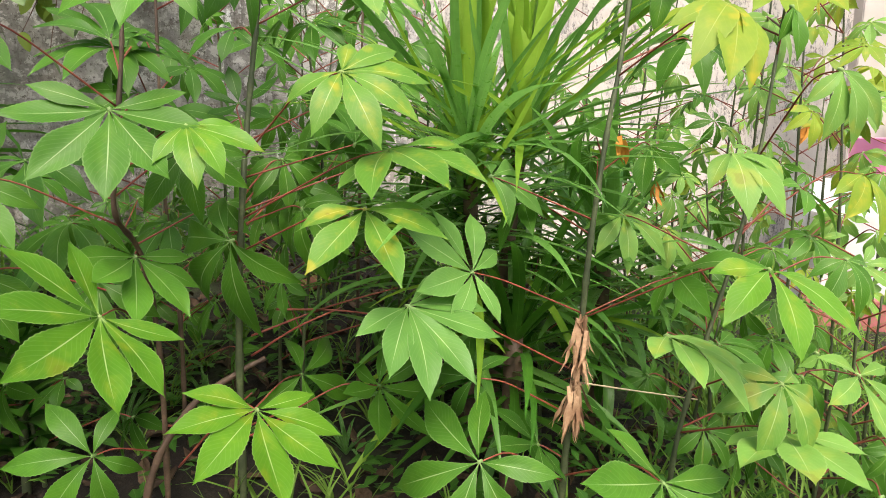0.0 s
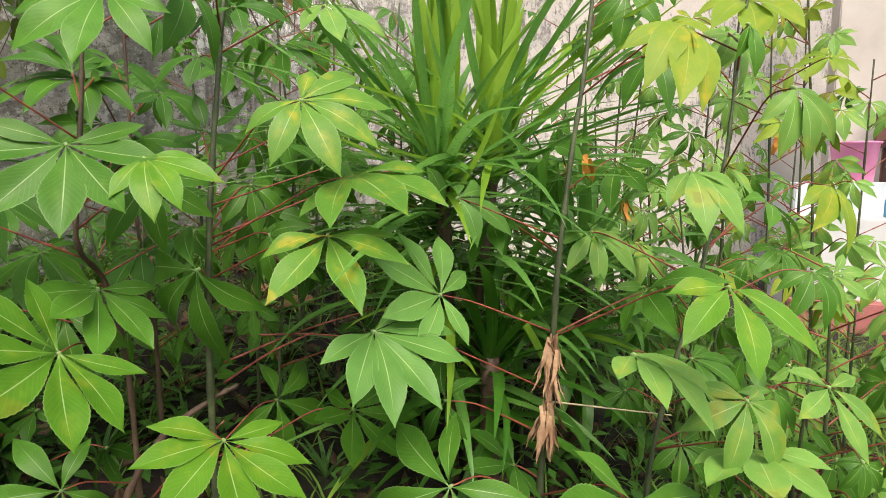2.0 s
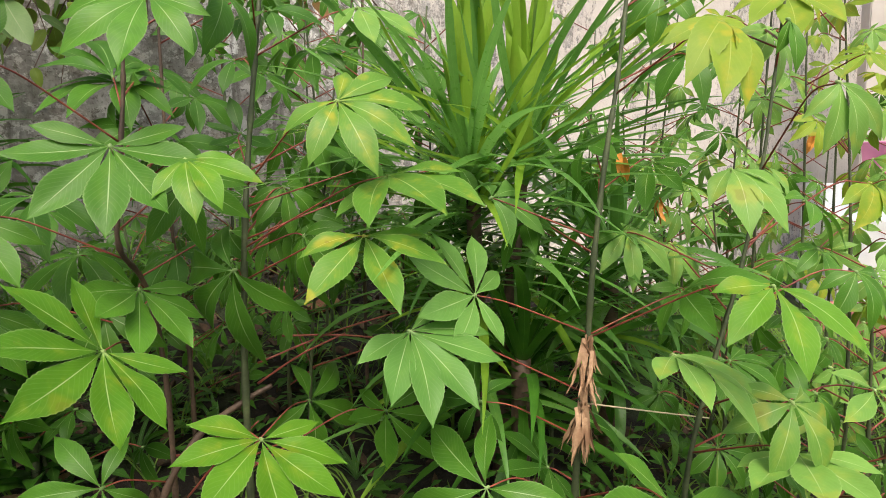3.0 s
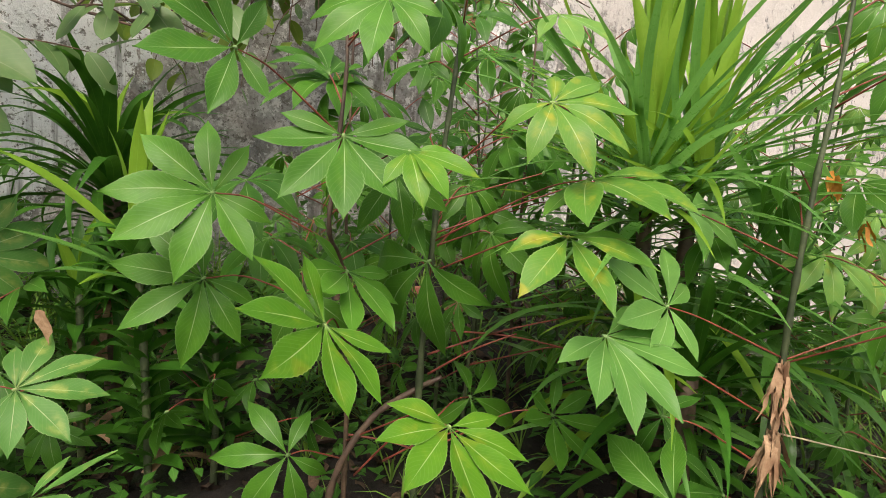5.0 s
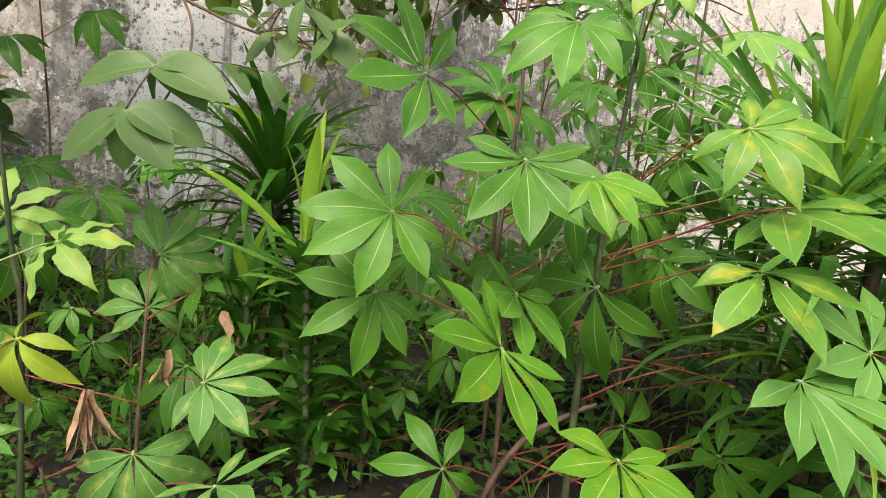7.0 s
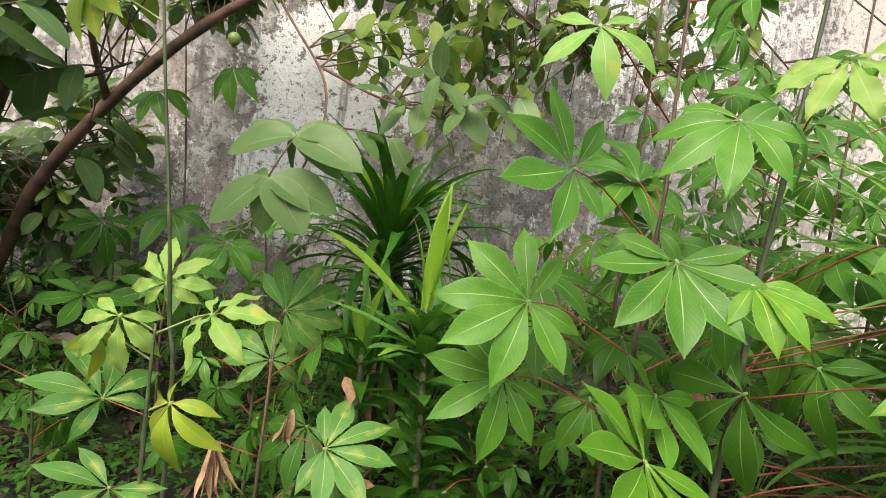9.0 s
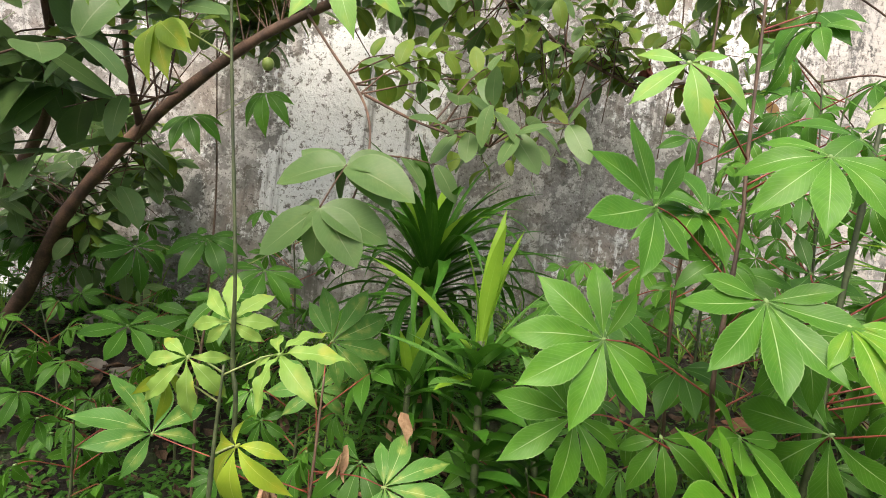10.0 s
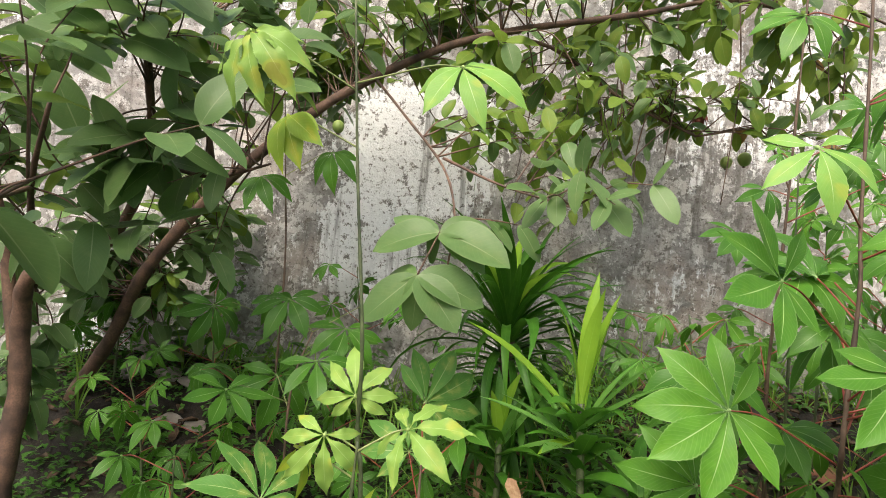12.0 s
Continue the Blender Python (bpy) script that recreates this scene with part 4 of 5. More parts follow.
guava_tree((-3.08, -0.16),
           [([(-3.08, -0.16, 0.1), (-3.08, -0.16, 0.42), (-3.06, -0.13, 0.79), (-3.02, -0.15, 1.11), (-2.92, -0.13, 1.30), (-2.85, 0.09, 1.43), (-2.6, 0.15, 1.75), (-2.35, 0.05, 2.1)], 0.05, 0.013),
            ([(-3.06, -0.13, 0.79), (-3.12, -0.2, 1.3), (-3.05, -0.3, 1.8), (-2.8, -0.35, 2.3), (-2.4, -0.35, 2.8)], 0.03, 0.008),
            ([(-2.92, -0.13, 1.30), (-2.6, -0.2, 1.6), (-2.35, -0.2, 1.85)], 0.014, 0.007),
            ([(-2.6, -0.2, 1.6), (-2.35, -0.3, 1.55), (-2.05, -0.25, 1.6)], 0.009, 0.004), ([(-2.6, 0.15, 1.75), (-2.35, 0.3, 1.7), (-2.1, 0.4, 1.75)], 0.009, 0.004),
            ([(-3.04, -0.14, 0.95), (-3.2, -0.1, 1.15), (-3.35, -0.05, 1.3)], 0.010, 0.005)],
           [((-2.2, -0.15, 1.85), (0.45, 0.35, 0.45), 27, 4, 1.6, 0.0), ((-2.45, 0.1, 1.70), (0.35, 0.3, 0.3), 8, 4, 1.6, 0.0),
            ((-3.3, -0.08, 0.95), (0.2, 0.14, 0.4), 20, 5, 1.0, 0.0), ((-2.2, 0.2, 2.2), (0.4, 0.4, 0.2), 12, 6, 1.2, 0.4),
            ((-3.35, -0.25, 2.0), (0.25, 0.25, 0.4), 22, 5, 1.3, 0.3), ((-3.40, -0.10, 1.45), (0.25, 0.15, 0.3), 14, 5, 1.2, 0.0)],
           "guava tree with a red-brown trunk and broad grey-green leaves", 22)


# ---- thicket of thin cassava in the light ----
def thin_cassava(foot, height, leaves, size, tints, seed, label, lean=0.1, petiole=PETIOLE_RED):
    rnd = random.Random(seed)
    x, y = foot
    z0 = ground_z(x, y)
    a, l = rnd.uniform(0, 6.28), lean * rnd.uniform(0.3, 1.2)
    stem = [(x, y, z0), (x + l * 0.3 * math.cos(a), y + l * 0.3 * math.sin(a), z0 + height * 0.5), (x + l * math.cos(a), y + l * math.sin(a), z0 + height)]
    rows = []
    for i in range(leaves):
        t = 0.35 + 0.65 * (i + 1) / leaves
        w = i * 2.4 + rnd.uniform(-0.4, 0.4)
        r = rnd.uniform(0.12, 0.28) * (1.25 - 0.5 * t)
        rows.append((tints[rnd.randrange(len(tints))], x + l * t * math.cos(a) + r * math.cos(w), y + l * t * math.sin(a) + r * math.sin(w),
                     z0 + height * t + rnd.uniform(-0.03, 0.08), rnd.uniform(-75, -25), rnd.uniform(-25, 25), 180 + math.degrees(math.atan2(r * math.sin(w) * 0.4 + 0.12, r * math.cos(w))) - 90 + rnd.uniform(-30, 30),
                     size * rnd.uniform(0.75, 1.15), rnd.choice((5, 5, 7)), rnd.uniform(38, 48), rnd.uniform(0.15, 0.4)))
    return cassava([stem], rows, label, STEM_GREEN, petiole, 0.0065, seed, 0.1, "thin cassava thicket")


for _i, (_x, _y, _h, _n, _t) in enumerate([
        (0.97, 2.22, 1.55, 9, ("pale", "yellow")), (1.10, 2.15, 1.70, 9, ("pale", "yellow", "pale")), (0.44, 2.85, 1.9, 9, ("green", "pale")),
        (0.50, 2.90, 1.8, 8, ("pale", "green")), (0.78, 2.6, 1.5, 9, ("pale", "green")), (1.35, 2.6, 1.5, 9, ("pale", "yellow")),
        (0.72, 1.95, 0.95, 9, ("pale", "green")), (1.02, 1.75, 0.85, 8, ("green", "pale")), (1.3, 3.3, 1.4, 9, ("green", "pale")),
        (0.2, 3.1, 1.5, 8, ("green",)), (0.62, 2.35, 1.0, 9, ("pale", "green")), (0.85, 2.45, 1.9, 8, ("pale", "yellow")), (1.2, 2.75, 1.75, 9, ("pale", "yellow")), (0.65, 3.1, 1.1, 9, ("green", "pale")), (1.15, 2.0, 0.7, 9, ("green", "pale")), (0.95, 2.75, 1.0, 10, ("pale", "green")), (0.9, 3.3, 1.6, 9, ("pale", "green")), (1.45, 1.95, 0.8, 8, ("green", "pale"))]):
    thin_cassava((_x, _y), _h, _n + 5, 0.115, _t, 300 + _i, "thin cassava plant with pale yellow-green leaves in bright light")
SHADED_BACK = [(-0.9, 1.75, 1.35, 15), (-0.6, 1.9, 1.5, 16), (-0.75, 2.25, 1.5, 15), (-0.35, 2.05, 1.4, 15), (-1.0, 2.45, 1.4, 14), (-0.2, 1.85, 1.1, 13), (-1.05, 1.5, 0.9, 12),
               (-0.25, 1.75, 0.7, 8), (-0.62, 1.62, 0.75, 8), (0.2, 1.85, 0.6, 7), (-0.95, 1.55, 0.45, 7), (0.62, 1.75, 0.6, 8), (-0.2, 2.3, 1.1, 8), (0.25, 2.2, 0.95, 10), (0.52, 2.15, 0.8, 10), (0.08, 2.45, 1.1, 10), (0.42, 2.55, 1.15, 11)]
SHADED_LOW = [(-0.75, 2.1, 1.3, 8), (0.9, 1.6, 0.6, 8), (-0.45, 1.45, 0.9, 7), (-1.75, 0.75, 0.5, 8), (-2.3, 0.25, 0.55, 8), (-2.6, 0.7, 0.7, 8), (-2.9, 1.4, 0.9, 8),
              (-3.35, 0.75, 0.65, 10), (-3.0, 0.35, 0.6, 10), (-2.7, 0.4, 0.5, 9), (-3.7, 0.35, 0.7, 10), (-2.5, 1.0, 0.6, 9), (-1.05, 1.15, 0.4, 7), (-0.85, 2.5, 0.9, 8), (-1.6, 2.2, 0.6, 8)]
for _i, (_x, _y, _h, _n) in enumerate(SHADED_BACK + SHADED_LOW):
    thin_cassava((_x, _y), _h, _n, 0.13, ("green_shaded", "green", "green_shaded"), 340 + _i, "shaded young cassava plant with green leaves coloured dark for shade")


# ---- undergrowth ----
def scatter(name, count, area, make, material, label, category, seed, keep=None):
    """One object of many small pieces strewn over the ground."""
    rnd = random.Random(seed)
    pieces = []
    while len(pieces) < count:
        x, y = rnd.uniform(area[0], area[1]), rnd.uniform(area[2], area[3])
        if (Vector((x, y, 0)) - WALL_FOOT).dot(WALL_IN) < 0.06 or (keep and not keep(x, y, rnd)):
            continue
        for v, f, u in make(rnd):
            pieces.append(([Vector(q) + Vector((x, y, ground_z(x, y))) for q in v], f, u))
    ob = part(name, mesh_from(name, *join(pieces)), material)
    return tagged(ob, label, category, kind="stuff")


def weed(rnd, height=0.14, leaf=0.045):
    out = []
    h = height * rnd.uniform(0.3, 1.2)
    for i in range(rnd.randrange(5, 9)):
        r = Matrix.Rotation(rnd.uniform(0, 6.28), 3, "Z") @ Matrix.Rotation(rnd.uniform(-0.5, 0.6), 3, "X")
        k = leaf * rnd.uniform(0.6, 1.3)
        o = Vector((rnd.uniform(-0.05, 0.05), rnd.uniform(-0.05, 0.05), h * rnd.uniform(0.2, 1)))
        v = [(-0.02 * k, 0, 0), (0.02 * k, 0, 0), (-0.28 * k, 0.45 * k, 0.05 * k), (0, 0.5 * k, 0), (0.28 * k, 0.45 * k, 0.05 * k), (0, k, -0.15 * k)]
        out.append(([r @ Vector(q) + o for q in v], [(0, 3, 2), (0, 1, 3), (1, 4, 3), (2, 3, 5), (3, 4, 5)], [(0.5, 0), (0.5, 0), (0, 0.5), (0.5, 0.5), (1, 0.5), (0.5, 1)]))
    return out


def tuft(rnd, height=0.28, blades=9, width=0.0035):
    out = []
    for i in range(blades):
        v, f, u = strap(height * rnd.uniform(0.5, 1.3), width * rnd.uniform(0.7, 1.4), rnd.uniform(0.7, 1.5), rnd.uniform(0.6, 2.2), rnd.randrange(10 ** 6), 4)
        r = Matrix.Rotation(rnd.uniform(0, 6.28), 3, "Z")
        out.append(([r @ Vector(q) for q in v], f, u))
    return out


def litter(rnd):
    k = rnd.uniform(0.03, 0.1)
    v, f, u = oval_leaf(k, k * rnd.uniform(0.18, 0.35), rnd.uniform(-0.4, 0.5), rnd.uniform(-0.4, 0.6), rnd.randrange(10 ** 6), 3)
    r = Matrix.Rotation(rnd.uniform(0, 6.28), 3, "Z") @ Matrix.Rotation(rnd.uniform(-0.5, 0.5), 3, "X")
    return [([r @ Vector(q) + Vector((0, 0, rnd.uniform(0.004, 0.03))) for q in v], f, u)]


scatter("ground_cover", 12000, (-4.6, -1.5, -0.4, 2.4), lambda r: weed(r, 0.13, 0.04), LEAF["weed"], "dense low green creeping weeds on the soil", "ground cover", 31)
scatter("weeds", 7000, (-2.6, 1.6, 0.7, 3.6), lambda r: weed(r, 0.28, 0.05), LEAF["weed"], "mixed leafy green weeds under the cassava", "weeds", 32,
        keep=lambda x, y, r: noise.noise((x * 1.5, y * 1.5, 7)) > r.uniform(-0.5, 0.3))
scatter("weeds", 900, (-4.4, 0.4, -0.4, 4.6), lambda r: weed(r, 0.5, 0.085), LEAF["weed"], "taller leafy weeds along the foot of the old wall", "weeds", 36,
        keep=lambda x, y, r: (Vector((x, y, 0)) - WALL_FOOT).dot(WALL_IN) < r.uniform(0.1, 0.8))
scatter("grass", 700, (-4.0, 0.0, 0.0, 4.6), lambda r: tuft(r, 0.34, 8, 0.004), LEAF["grass"], "long shaded grass along the foot of the old wall", "grass", 37,
        keep=lambda x, y, r: (Vector((x, y, 0)) - WALL_FOOT).dot(WALL_IN) < r.uniform(0.1, 0.9))
scatter("grass", 2600, (0.6, 2.6, 0.9, 4.2), lambda r: tuft(r, 0.36, 8), LEAF["grass"], "uncut pale green grass in bright light", "grass", 33)
scatter("grass", 1500, (-2.8, 0.6, 1.0, 3.6), lambda r: tuft(r, 0.22, 7, 0.003), LEAF["grass"], "sparse shaded grass tufts among the weeds", "grass", 34)
scatter("leaf_litter", 2200, (-4.4, 1.5, -0.2, 3.6), litter, LITTER, "brown fallen leaves strewn over the soil", "leaf litter", 35)

strap_plant("pandan_plant", (0.14, 1.60), 0.80, 54, 0.46, 0.016, LEAF["strap_shaded"], "low shaded pandan with narrow leaves under the cassava", 17, 1.35, -0.3, arch=1.2)


def crumpled(length, width, seed):
    """A withered leaf that hangs down, twisted and curled: (verts, faces, uvs)."""
    rnd = random.Random(seed)
    v, f, u = strap(length, width, rnd.uniform(-1.57, -1.15), rnd.uniform(-0.7, 0.5), seed, 12)
    r = Matrix.Rotation(rnd.uniform(0, 6.28), 3, "Z")
    out = []
    for i, q in enumerate(v):
        n = noise.noise_vector((q[0] * 60, q[1] * 60, q[2] * 25 + seed)) * max(0.005, width * 0.6)
        out.append(r @ (Vector(q) + n))
    return out, f, u


def withered(place, count, length, width, material, label, seed):
    """A bunch of withered leaves hanging together."""
    ob = thing("withered_leaves", place, label, "dry leaves", "withered leaf bunches")
    rnd = random.Random(seed)
    for i in range(count):
        m = Matrix.Translation((rnd.uniform(-0.012, 0.012), rnd.uniform(-0.02, 0.0), rnd.uniform(-0.02, 0.02)))
        part("dry_leaf", mesh_from("dry_leaf", *crumpled(length * rnd.uniform(0.7, 1.15), width * rnd.uniform(0.7, 1.2), seed * 10 + i)), material, ob, m=m)
    return ob


withered((0.33, 1.355, 0.93), 16, 0.10, 0.0045, DRY_LEAF, "bunch of withered brown leaves tied to a cassava stem", 51)
withered((0.328, 1.35, 0.86), 14, 0.09, 0.004, DRY_LEAF, "thin bunch of withered brown leaves hugging a cassava stem", 59)
withered((0.325, 1.345, 0.78), 30, 0.12, 0.0055, DRY_LEAF, "larger bunch of withered brown leaves on a cassava stem", 52)
withered((-1.50, 0.53, 0.68), 14, 0.15, 0.009, DRY_LEAF, "curled tan dead leaf hanging from a low stalk", 53)
withered((-1.345, 0.655, 0.80), 5, 0.07, 0.010, DRY_LEAF, "crumpled pinkish-tan dead leaf beside a low stalk", 60)
withered((-1.215, 0.735, 0.93), 1, 0.09, 0.014, DRY_LEAF, "single cream-coloured dead leaf hanging among weeds", 54)
withered((0.39, 1.47, 1.34), 4, 0.05, 0.008, DRY_ORANGE, "orange withered leaf curled behind a cassava leaf", 55)
withered((0.47, 1.60, 1.24), 4, 0.06, 0.008, DRY_ORANGE, "orange withered leaf tips hanging among pale leaves", 56)
withered((1.07, 2.59, 1.46), 4, 0.08, 0.012, DRY_ORANGE, "small orange withered leaf on a thin stem", 57)
withered((-1.70, 2.66, 2.42), 6, 0.13, 0.020, stem_material("dry_leaf_red", (0.14, 0.03, 0.02), (0.30, 0.09, 0.06), 0.8), "dark red withered leaf bunch before the wall", 58)


def guava_fruit(place, radius, label):
    ob = thing("guava_fruit", place, label, "fruit", "guava fruits")
    n = 14
    verts, faces = [], []
    for i in range(10):
        a = math.pi * i / 9
        r = radius * math.sin(a) * (1 + 0.08 * math.cos(a))
        for k in range(n):
            w = 2 * math.pi * k / n
            verts.append((r * math.cos(w), r * math.sin(w), radius * 1.12 * math.cos(a)))
    for i in range(9):
        for k in range(n):
            faces.append((i * n + k, i * n + (k + 1) % n, (i + 1) * n + (k + 1) % n, (i + 1) * n + k))
    part("flesh", mesh_from("flesh", verts, faces), FRUIT, ob)
    v, f, u = tube([(0, 0, radius * 1.05), (0.005, 0, radius * 1.6), (0.0, 0.01, radius * 2.6)], 0.003, 6)
    part("stalk", mesh_from("stalk", v, f, u), BARK, ob)
    v, f, u = tube([(0, 0, -radius * 1.05), (0, 0, -radius * 1.25)], [0.007, 0.010], 8)
    part("calyx", mesh_from("calyx", v, f, u), STEM_BROWN, ob)


guava_fruit((-1.54, 2.86, 2.16), 0.036, "unripe green guava fruit hanging from a twig")
guava_fruit((-1.62, 2.82, 2.14), 0.032, "unripe green guava fruit hanging beside another")
guava_fruit((-2.62, 0.95, 2.05), 0.028, "small green guava fruit on a shaded twig")


def striped_tuft(foot, height, count, seed):
    base = Vector((foot[0], foot[1], ground_z(*foot)))
    ob = thing("spider_plant", base, "small spider plant with white-striped narrow leaves", "plant", "spider plants")
    rnd = random.Random(seed)
    for i in range(count):
        me = mesh_from("leaf", *strap(height * rnd.uniform(0.7, 1.2), 0.006, rnd.uniform(0.6, 1.45), rnd.uniform(0.6, 1.8), seed * 50 + i, 6))
        part("leaf", me, STRIPED, ob, m=Matrix.Rotation(i * 2.4 + rnd.uniform(-0.3, 0.3), 4, "Z"))


STRIPED = leaf_material("striped_leaf", (0.06, 0.17, 0.03), (0.12, 0.28, 0.06), (0.2, 0.3, 0.1), 0.2, (0.55, 0.62, 0.42))
for _i, (_x, _y, _h) in enumerate([(-1.0, 1.37, 0.20), (-0.85, 1.55, 0.16), (-0.60, 1.75, 0.18), (-1.15, 1.60, 0.15), (-0.35, 1.55, 0.17), (-1.55, 1.5, 0.16), (-0.75, 1.95, 0.2)]):
    striped_tuft((_x, _y), _h, 13, 600 + _i)


# ---- loose stones and bricks ----
RUBBLE = plain_material("rubble_stone", (0.13, 0.115, 0.10), (0.30, 0.262, 0.235), 14.0, 0.9, 0.6)
BRICK = plain_material("old_brick", (0.20, 0.075, 0.045), (0.36, 0.16, 0.10), 16.0, 0.9, 0.6)


def stone(x, y, size, seed, label, flat=0.55, material=RUBBLE, name="stone", group="loose stones"):
    """A broken lump that lies half sunk in the soil, with chipped faces."""
    rnd = random.Random(seed)
    bm = bmesh.new()
    bmesh.ops.create_icosphere(bm, subdivisions=3, radius=1.0)
    cuts = [(Vector((rnd.gauss(0, 1), rnd.gauss(0, 1), rnd.gauss(0, 1))).normalized(), rnd.uniform(0.45, 0.8)) for _ in range(9)]
    k = Vector((rnd.uniform(0.8, 1.25), rnd.uniform(0.6, 1.0), flat)) * size
    for v in bm.verts:
        for n, d in cuts:
            over = v.co.dot(n) - d
            if over > 0:
                v.co -= n * over
        v.co *= 1 + 0.06 * noise.noise(v.co * 4 + Vector((seed, 0, 0)))
        v.co = Vector((v.co.x * k.x, v.co.y * k.y, v.co.z * k.z))
    me = bpy.data.meshes.new(name)
    bm.to_mesh(me)
    bm.free()
    ob = part(name, me, material, m=Matrix.Translation((x, y, ground_z(x, y) + 0.25 * k.z)) @ Matrix.Rotation(rnd.uniform(0, 6.28), 4, "Z"))
    return tagged(ob, label, "stone" if name == "stone" else "brick", group)


for _i, (_x, _y, _k) in enumerate([(-4.15, 0.66, 0.11), (-3.85, 0.47, 0.09), (-3.70, 0.62, 0.10), (-3.95, 0.60, 0.07), (-3.37, 0.53, 0.09), (-3.52, 0.49, 0.06), (-3.60, 0.72, 0.08), (-3.28, 0.66, 0.06), (-1.65, 2.18, 0.09)]):
    stone(_x, _y, _k, 720 + _i, "pinkish-grey lump of broken plaster on the ground")
for _i, (_x, _y, _k) in enumerate([(-0.94, 2.40, 0.085), (-1.15, 2.46, 0.07)]):
    stone(_x, _y, _k, 740 + _i, "broken red-brown brick lying in weeds by the wall", 0.6, BRICK, "broken_brick", "broken bricks")
stone(-1.70, 1.16, 0.075, 750, "flat pale grey stone shard on the dark soil", 0.3)


# ---- white terrace beyond the garden ----
def block(x0, x1, y0, y1, z0, z1, bevel=0.01):
    bm = bmesh.new()
    bmesh.ops.create_cube(bm, size=1.0)
    for v in bm.verts:
        v.co = Vector(((x0 + x1) / 2 + v.co.x * (x1 - x0), (y0 + y1) / 2 + v.co.y * (y1 - y0), (z0 + z1) / 2 + v.co.z * (z1 - z0)))
    bmesh.ops.bevel(bm, geom=bm.edges[:], offset=bevel, segments=2, affect="EDGES")
    me = bpy.data.meshes.new("block")
    bm.to_mesh(me)
    bm.free()
    return me


tagged(part("terrace_wall", block(1.95, 6.0, 5.15, 5.62, -0.3, 0.96), WHITEWASH), "low white painted terrace wall beside the garden", "wall", kind="structure")
tagged(part("terrace_step", block(1.95, 6.0, 5.63, 6.30, -0.3, 1.23), TILE_FLOOR), "pale raised terrace step behind the low wall", "step", kind="structure")
tagged(part("house_wall", block(2.4, 6.0, 6.32, 6.55, -0.3, 4.0), CREAM), "plain cream house wall in bright light", "wall", kind="structure")
tagged(part("kerb", block(1.8, 6.0, 4.95, 5.13, -0.3, 0.34), KERB_RED), "dull red painted kerb along the terrace", "kerb", kind="structure")


def tub(place, radius, height, material, label):
    ob = thing("plastic_tub", place, label, "tub")
    prof = [(0.0, 0.0), (0.78, 0.0), (0.82, 0.03), (0.98, 0.93), (1.06, 0.95), (1.06, 1.0), (0.94, 1.0), (0.78, 0.06), (0.0, 0.06)]
    n, verts, faces = 28, [], []
    for r, z in prof:
        for k in range(n):
            verts.append((radius * r * math.cos(2 * math.pi * k / n), radius * r * math.sin(2 * math.pi * k / n), height * z))
    for i in range(len(prof) - 1):
        for k in range(n):
            faces.append((i * n + k, i * n + (k + 1) % n, (i + 1) * n + (k + 1) % n, (i + 1) * n + k))
    part("body", mesh_from("body", verts, faces), material, ob)


tub((2.43, 5.82, 1.23), 0.18, 0.34, PINK, "round pink plastic tub standing on the terrace step")
crate = thing("plastic_crate", (2.70, 5.36, 0.96), "small blue plastic crate with pale sides on the wall", "crate")
part("panel", block(-0.16, 0.16, -0.10, -0.085, 0.0, 0.14, 0.004), BLUE, crate)
part("panel", block(-0.16, 0.16, 0.085, 0.10, 0.0, 0.14, 0.004), BLUE, crate)
part("panel", block(-0.16, -0.145, -0.083, 0.083, 0.0, 0.14, 0.004), BLUE, crate)
part("panel", block(0.145, 0.16, -0.083, 0.083, 0.0, 0.14, 0.004), BLUE, crate)
part("base", block(-0.143, 0.143, -0.083, 0.083, 0.0, 0.012, 0.003), BLUE, crate)
bench = thing("wooden_bench", (3.15, 6.0, 1.23), "dark red-brown timber bench against the cream wall", "bench")
part("seat", block(-0.45, 0.55, -0.16, 0.16, 0.30, 0.35, 0.008), DARK_WOOD, bench)
part("backrest", block(-0.45, 0.55, 0.17, 0.20, 0.36, 0.62, 0.008), DARK_WOOD, bench)
for _x in (-0.40, 0.46):
    for _y in (-0.13, 0.10):
        part("leg", block(_x, _x + 0.05, _y, _y + 0.05, 0.0, 0.298, 0.005), DARK_WOOD, bench)

# ---- sticks and stalks ----
def stick(name, points, r0, r1, material, label, category, sides=7):
    base = Vector(points[0])
    ob = thing(name, base, label, category)
    pts = spline(points, 6)
    n = len(pts)
    v, f, u = tube([p - base for p in pts], [(r0 + (r1 - r0) * i / (n - 1)) * (1 + 0.15 * math.sin(i * 2.7)) for i in range(n)], sides)
    part("shaft", mesh_from("shaft", v, f, u), material, ob)
    return ob


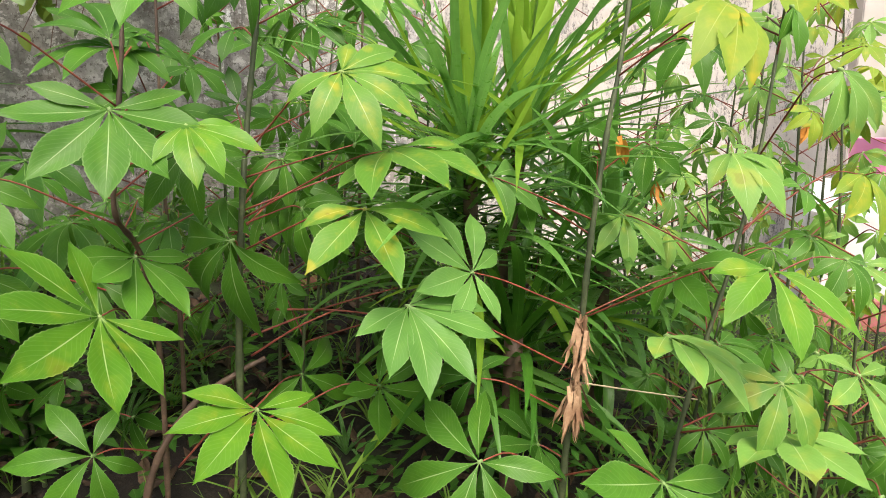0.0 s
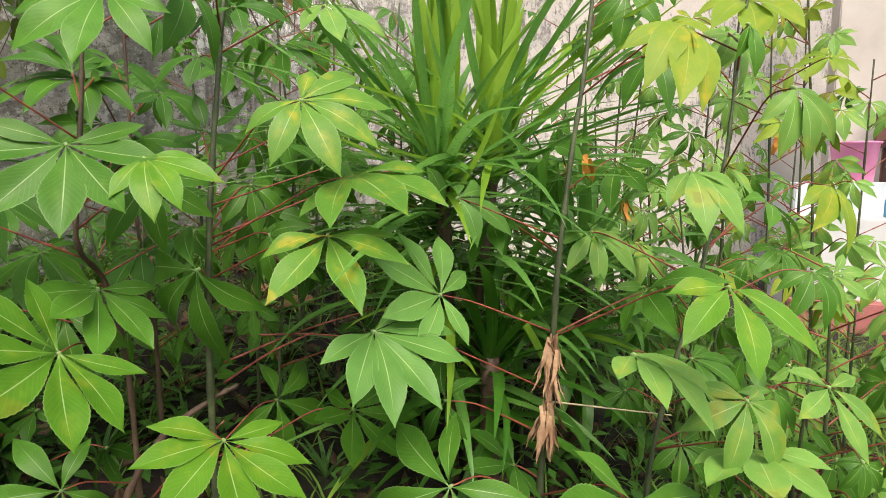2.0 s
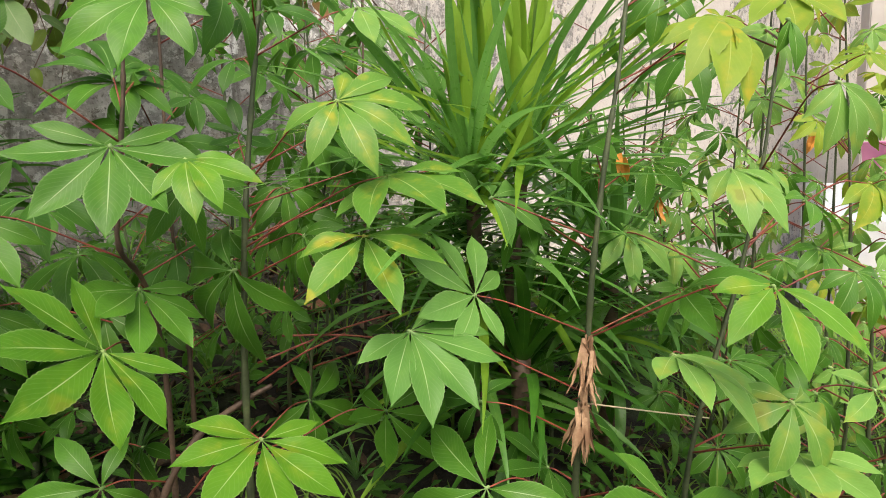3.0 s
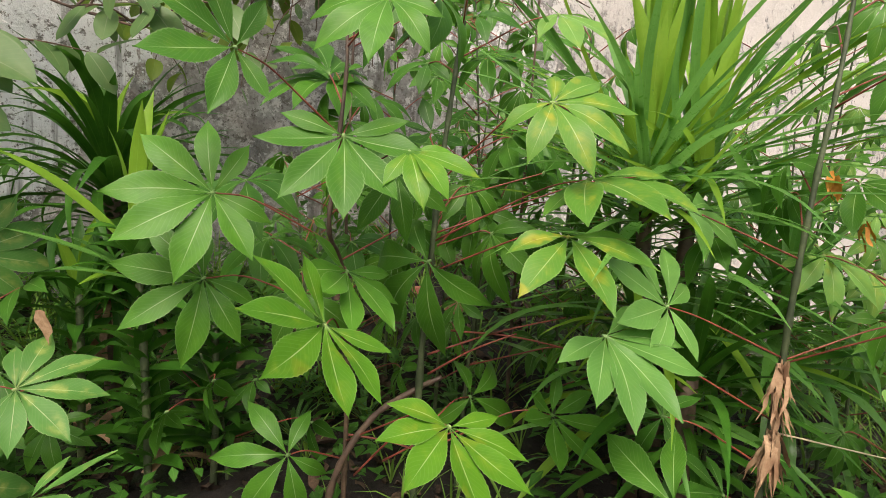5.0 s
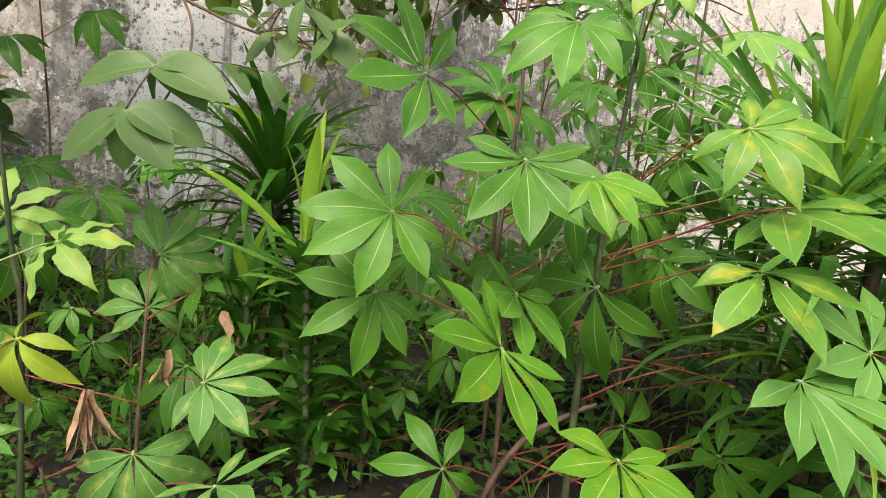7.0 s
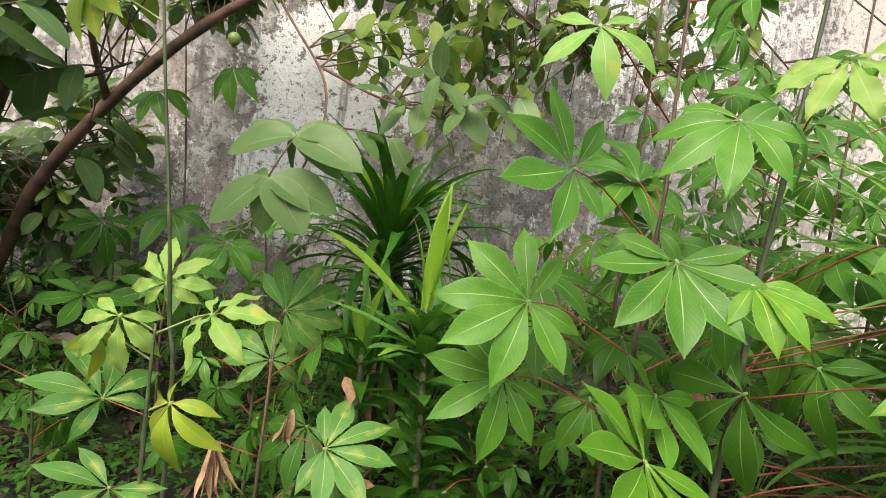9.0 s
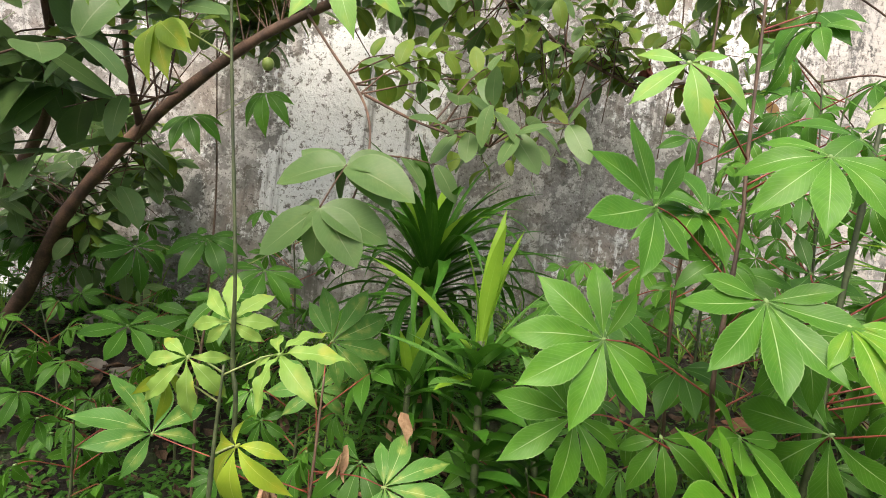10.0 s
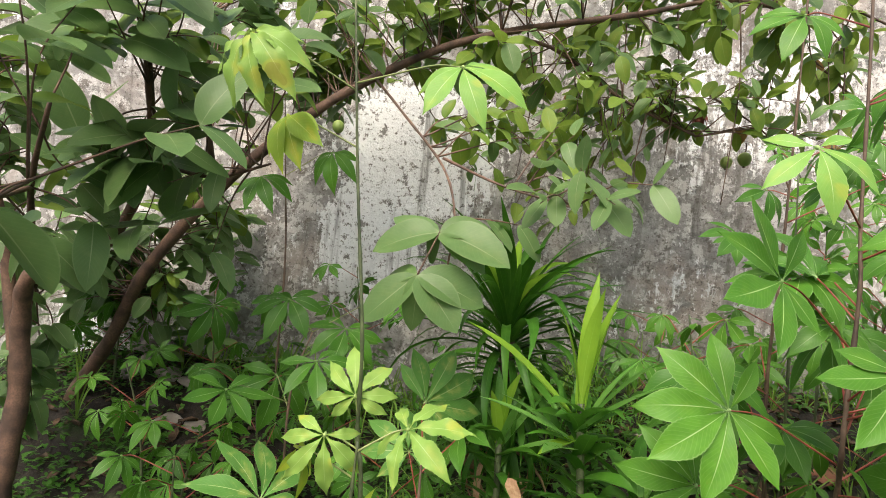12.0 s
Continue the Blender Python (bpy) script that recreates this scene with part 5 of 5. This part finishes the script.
STRAW = stem_material("dry_straw", (0.36, 0.30, 0.18), (0.55, 0.48, 0.32), 0.7)
stick("dry_stalk", [(0.335, 1.355, 0.785), (0.46, 1.40, 0.765), (0.60, 1.46, 0.74)], 0.0022, 0.0015, STRAW, "thin pale dry leaf stalk sticking out of a stem", "stalk")
stick("fallen_branch", [(-0.40, 1.22, 0.80), (-0.45, 1.18, 0.77), (-0.53, 1.11, 0.70), (-0.59, 1.05, 0.56), (-0.62, 1.02, 0.34)], 0.006, 0.010, STEM_BROWN, "brown bent cassava branch leaning in the undergrowth", "branch")
for _i, (_a, _b) in enumerate([((-0.46, 1.25, 0.84), (-0.18, 1.53, 0.93)), ((-0.42, 1.30, 0.90), (-0.15, 1.50, 0.85)), ((-0.44, 1.22, 0.80), (-0.24, 1.30, 0.92)),
                               ((-0.59, 1.13, 0.53), (-0.42, 1.19, 0.72)), ((-0.55, 1.20, 0.55), (-0.36, 1.25, 0.66)), ((-0.64, 1.15, 0.62), (-0.42, 1.24, 0.58))]):
    _m = Vector(_a).lerp(Vector(_b), 0.5) + Vector((0, 0, 0.01))
    stick("red_leaf_stalk", [_a, tuple(_m), _b], 0.003, 0.002, PETIOLE_RED, "bare red cassava leaf stalk without its blade", "stalk")

for _i, (_x, _y, _z, _h) in enumerate([(-1.42, 2.35, 2.85, 1.0), (-1.65, 2.2, 2.8, 0.8), (-1.1, 2.75, 2.8, 0.9), (-1.85, 2.0, 2.75, 0.7)]):
    stick("hanging_vine", [(_x, _y, _z), (_x + 0.03, _y, _z - _h * 0.45), (_x - 0.02, _y + 0.02, _z - _h)], 0.004, 0.0025, STEM_BROWN, "thin dark vine hanging from a guava limb", "vine")
for _i, (_a, _m, _b) in enumerate([((-1.62, 2.55, 2.45), (-1.38, 2.7, 2.25), (-1.22, 2.85, 2.0)), ((-1.38, 2.7, 2.25), (-1.3, 2.75, 2.05), (-1.25, 2.8, 1.85)), ((-1.2, 2.7, 2.6), (-0.95, 2.9, 2.3), (-0.8, 3.0, 2.1)),
                                   ((-0.95, 2.9, 2.3), (-0.75, 3.05, 2.35), (-0.6, 3.2, 2.3)), ((-1.0, 2.6, 2.75), (-0.8, 2.9, 2.65), (-0.55, 3.2, 2.45))]):
    stick("bare_twig", [_a, _m, _b], 0.006, 0.003, BARK, "bare red-brown guava twig before the wall", "twig")
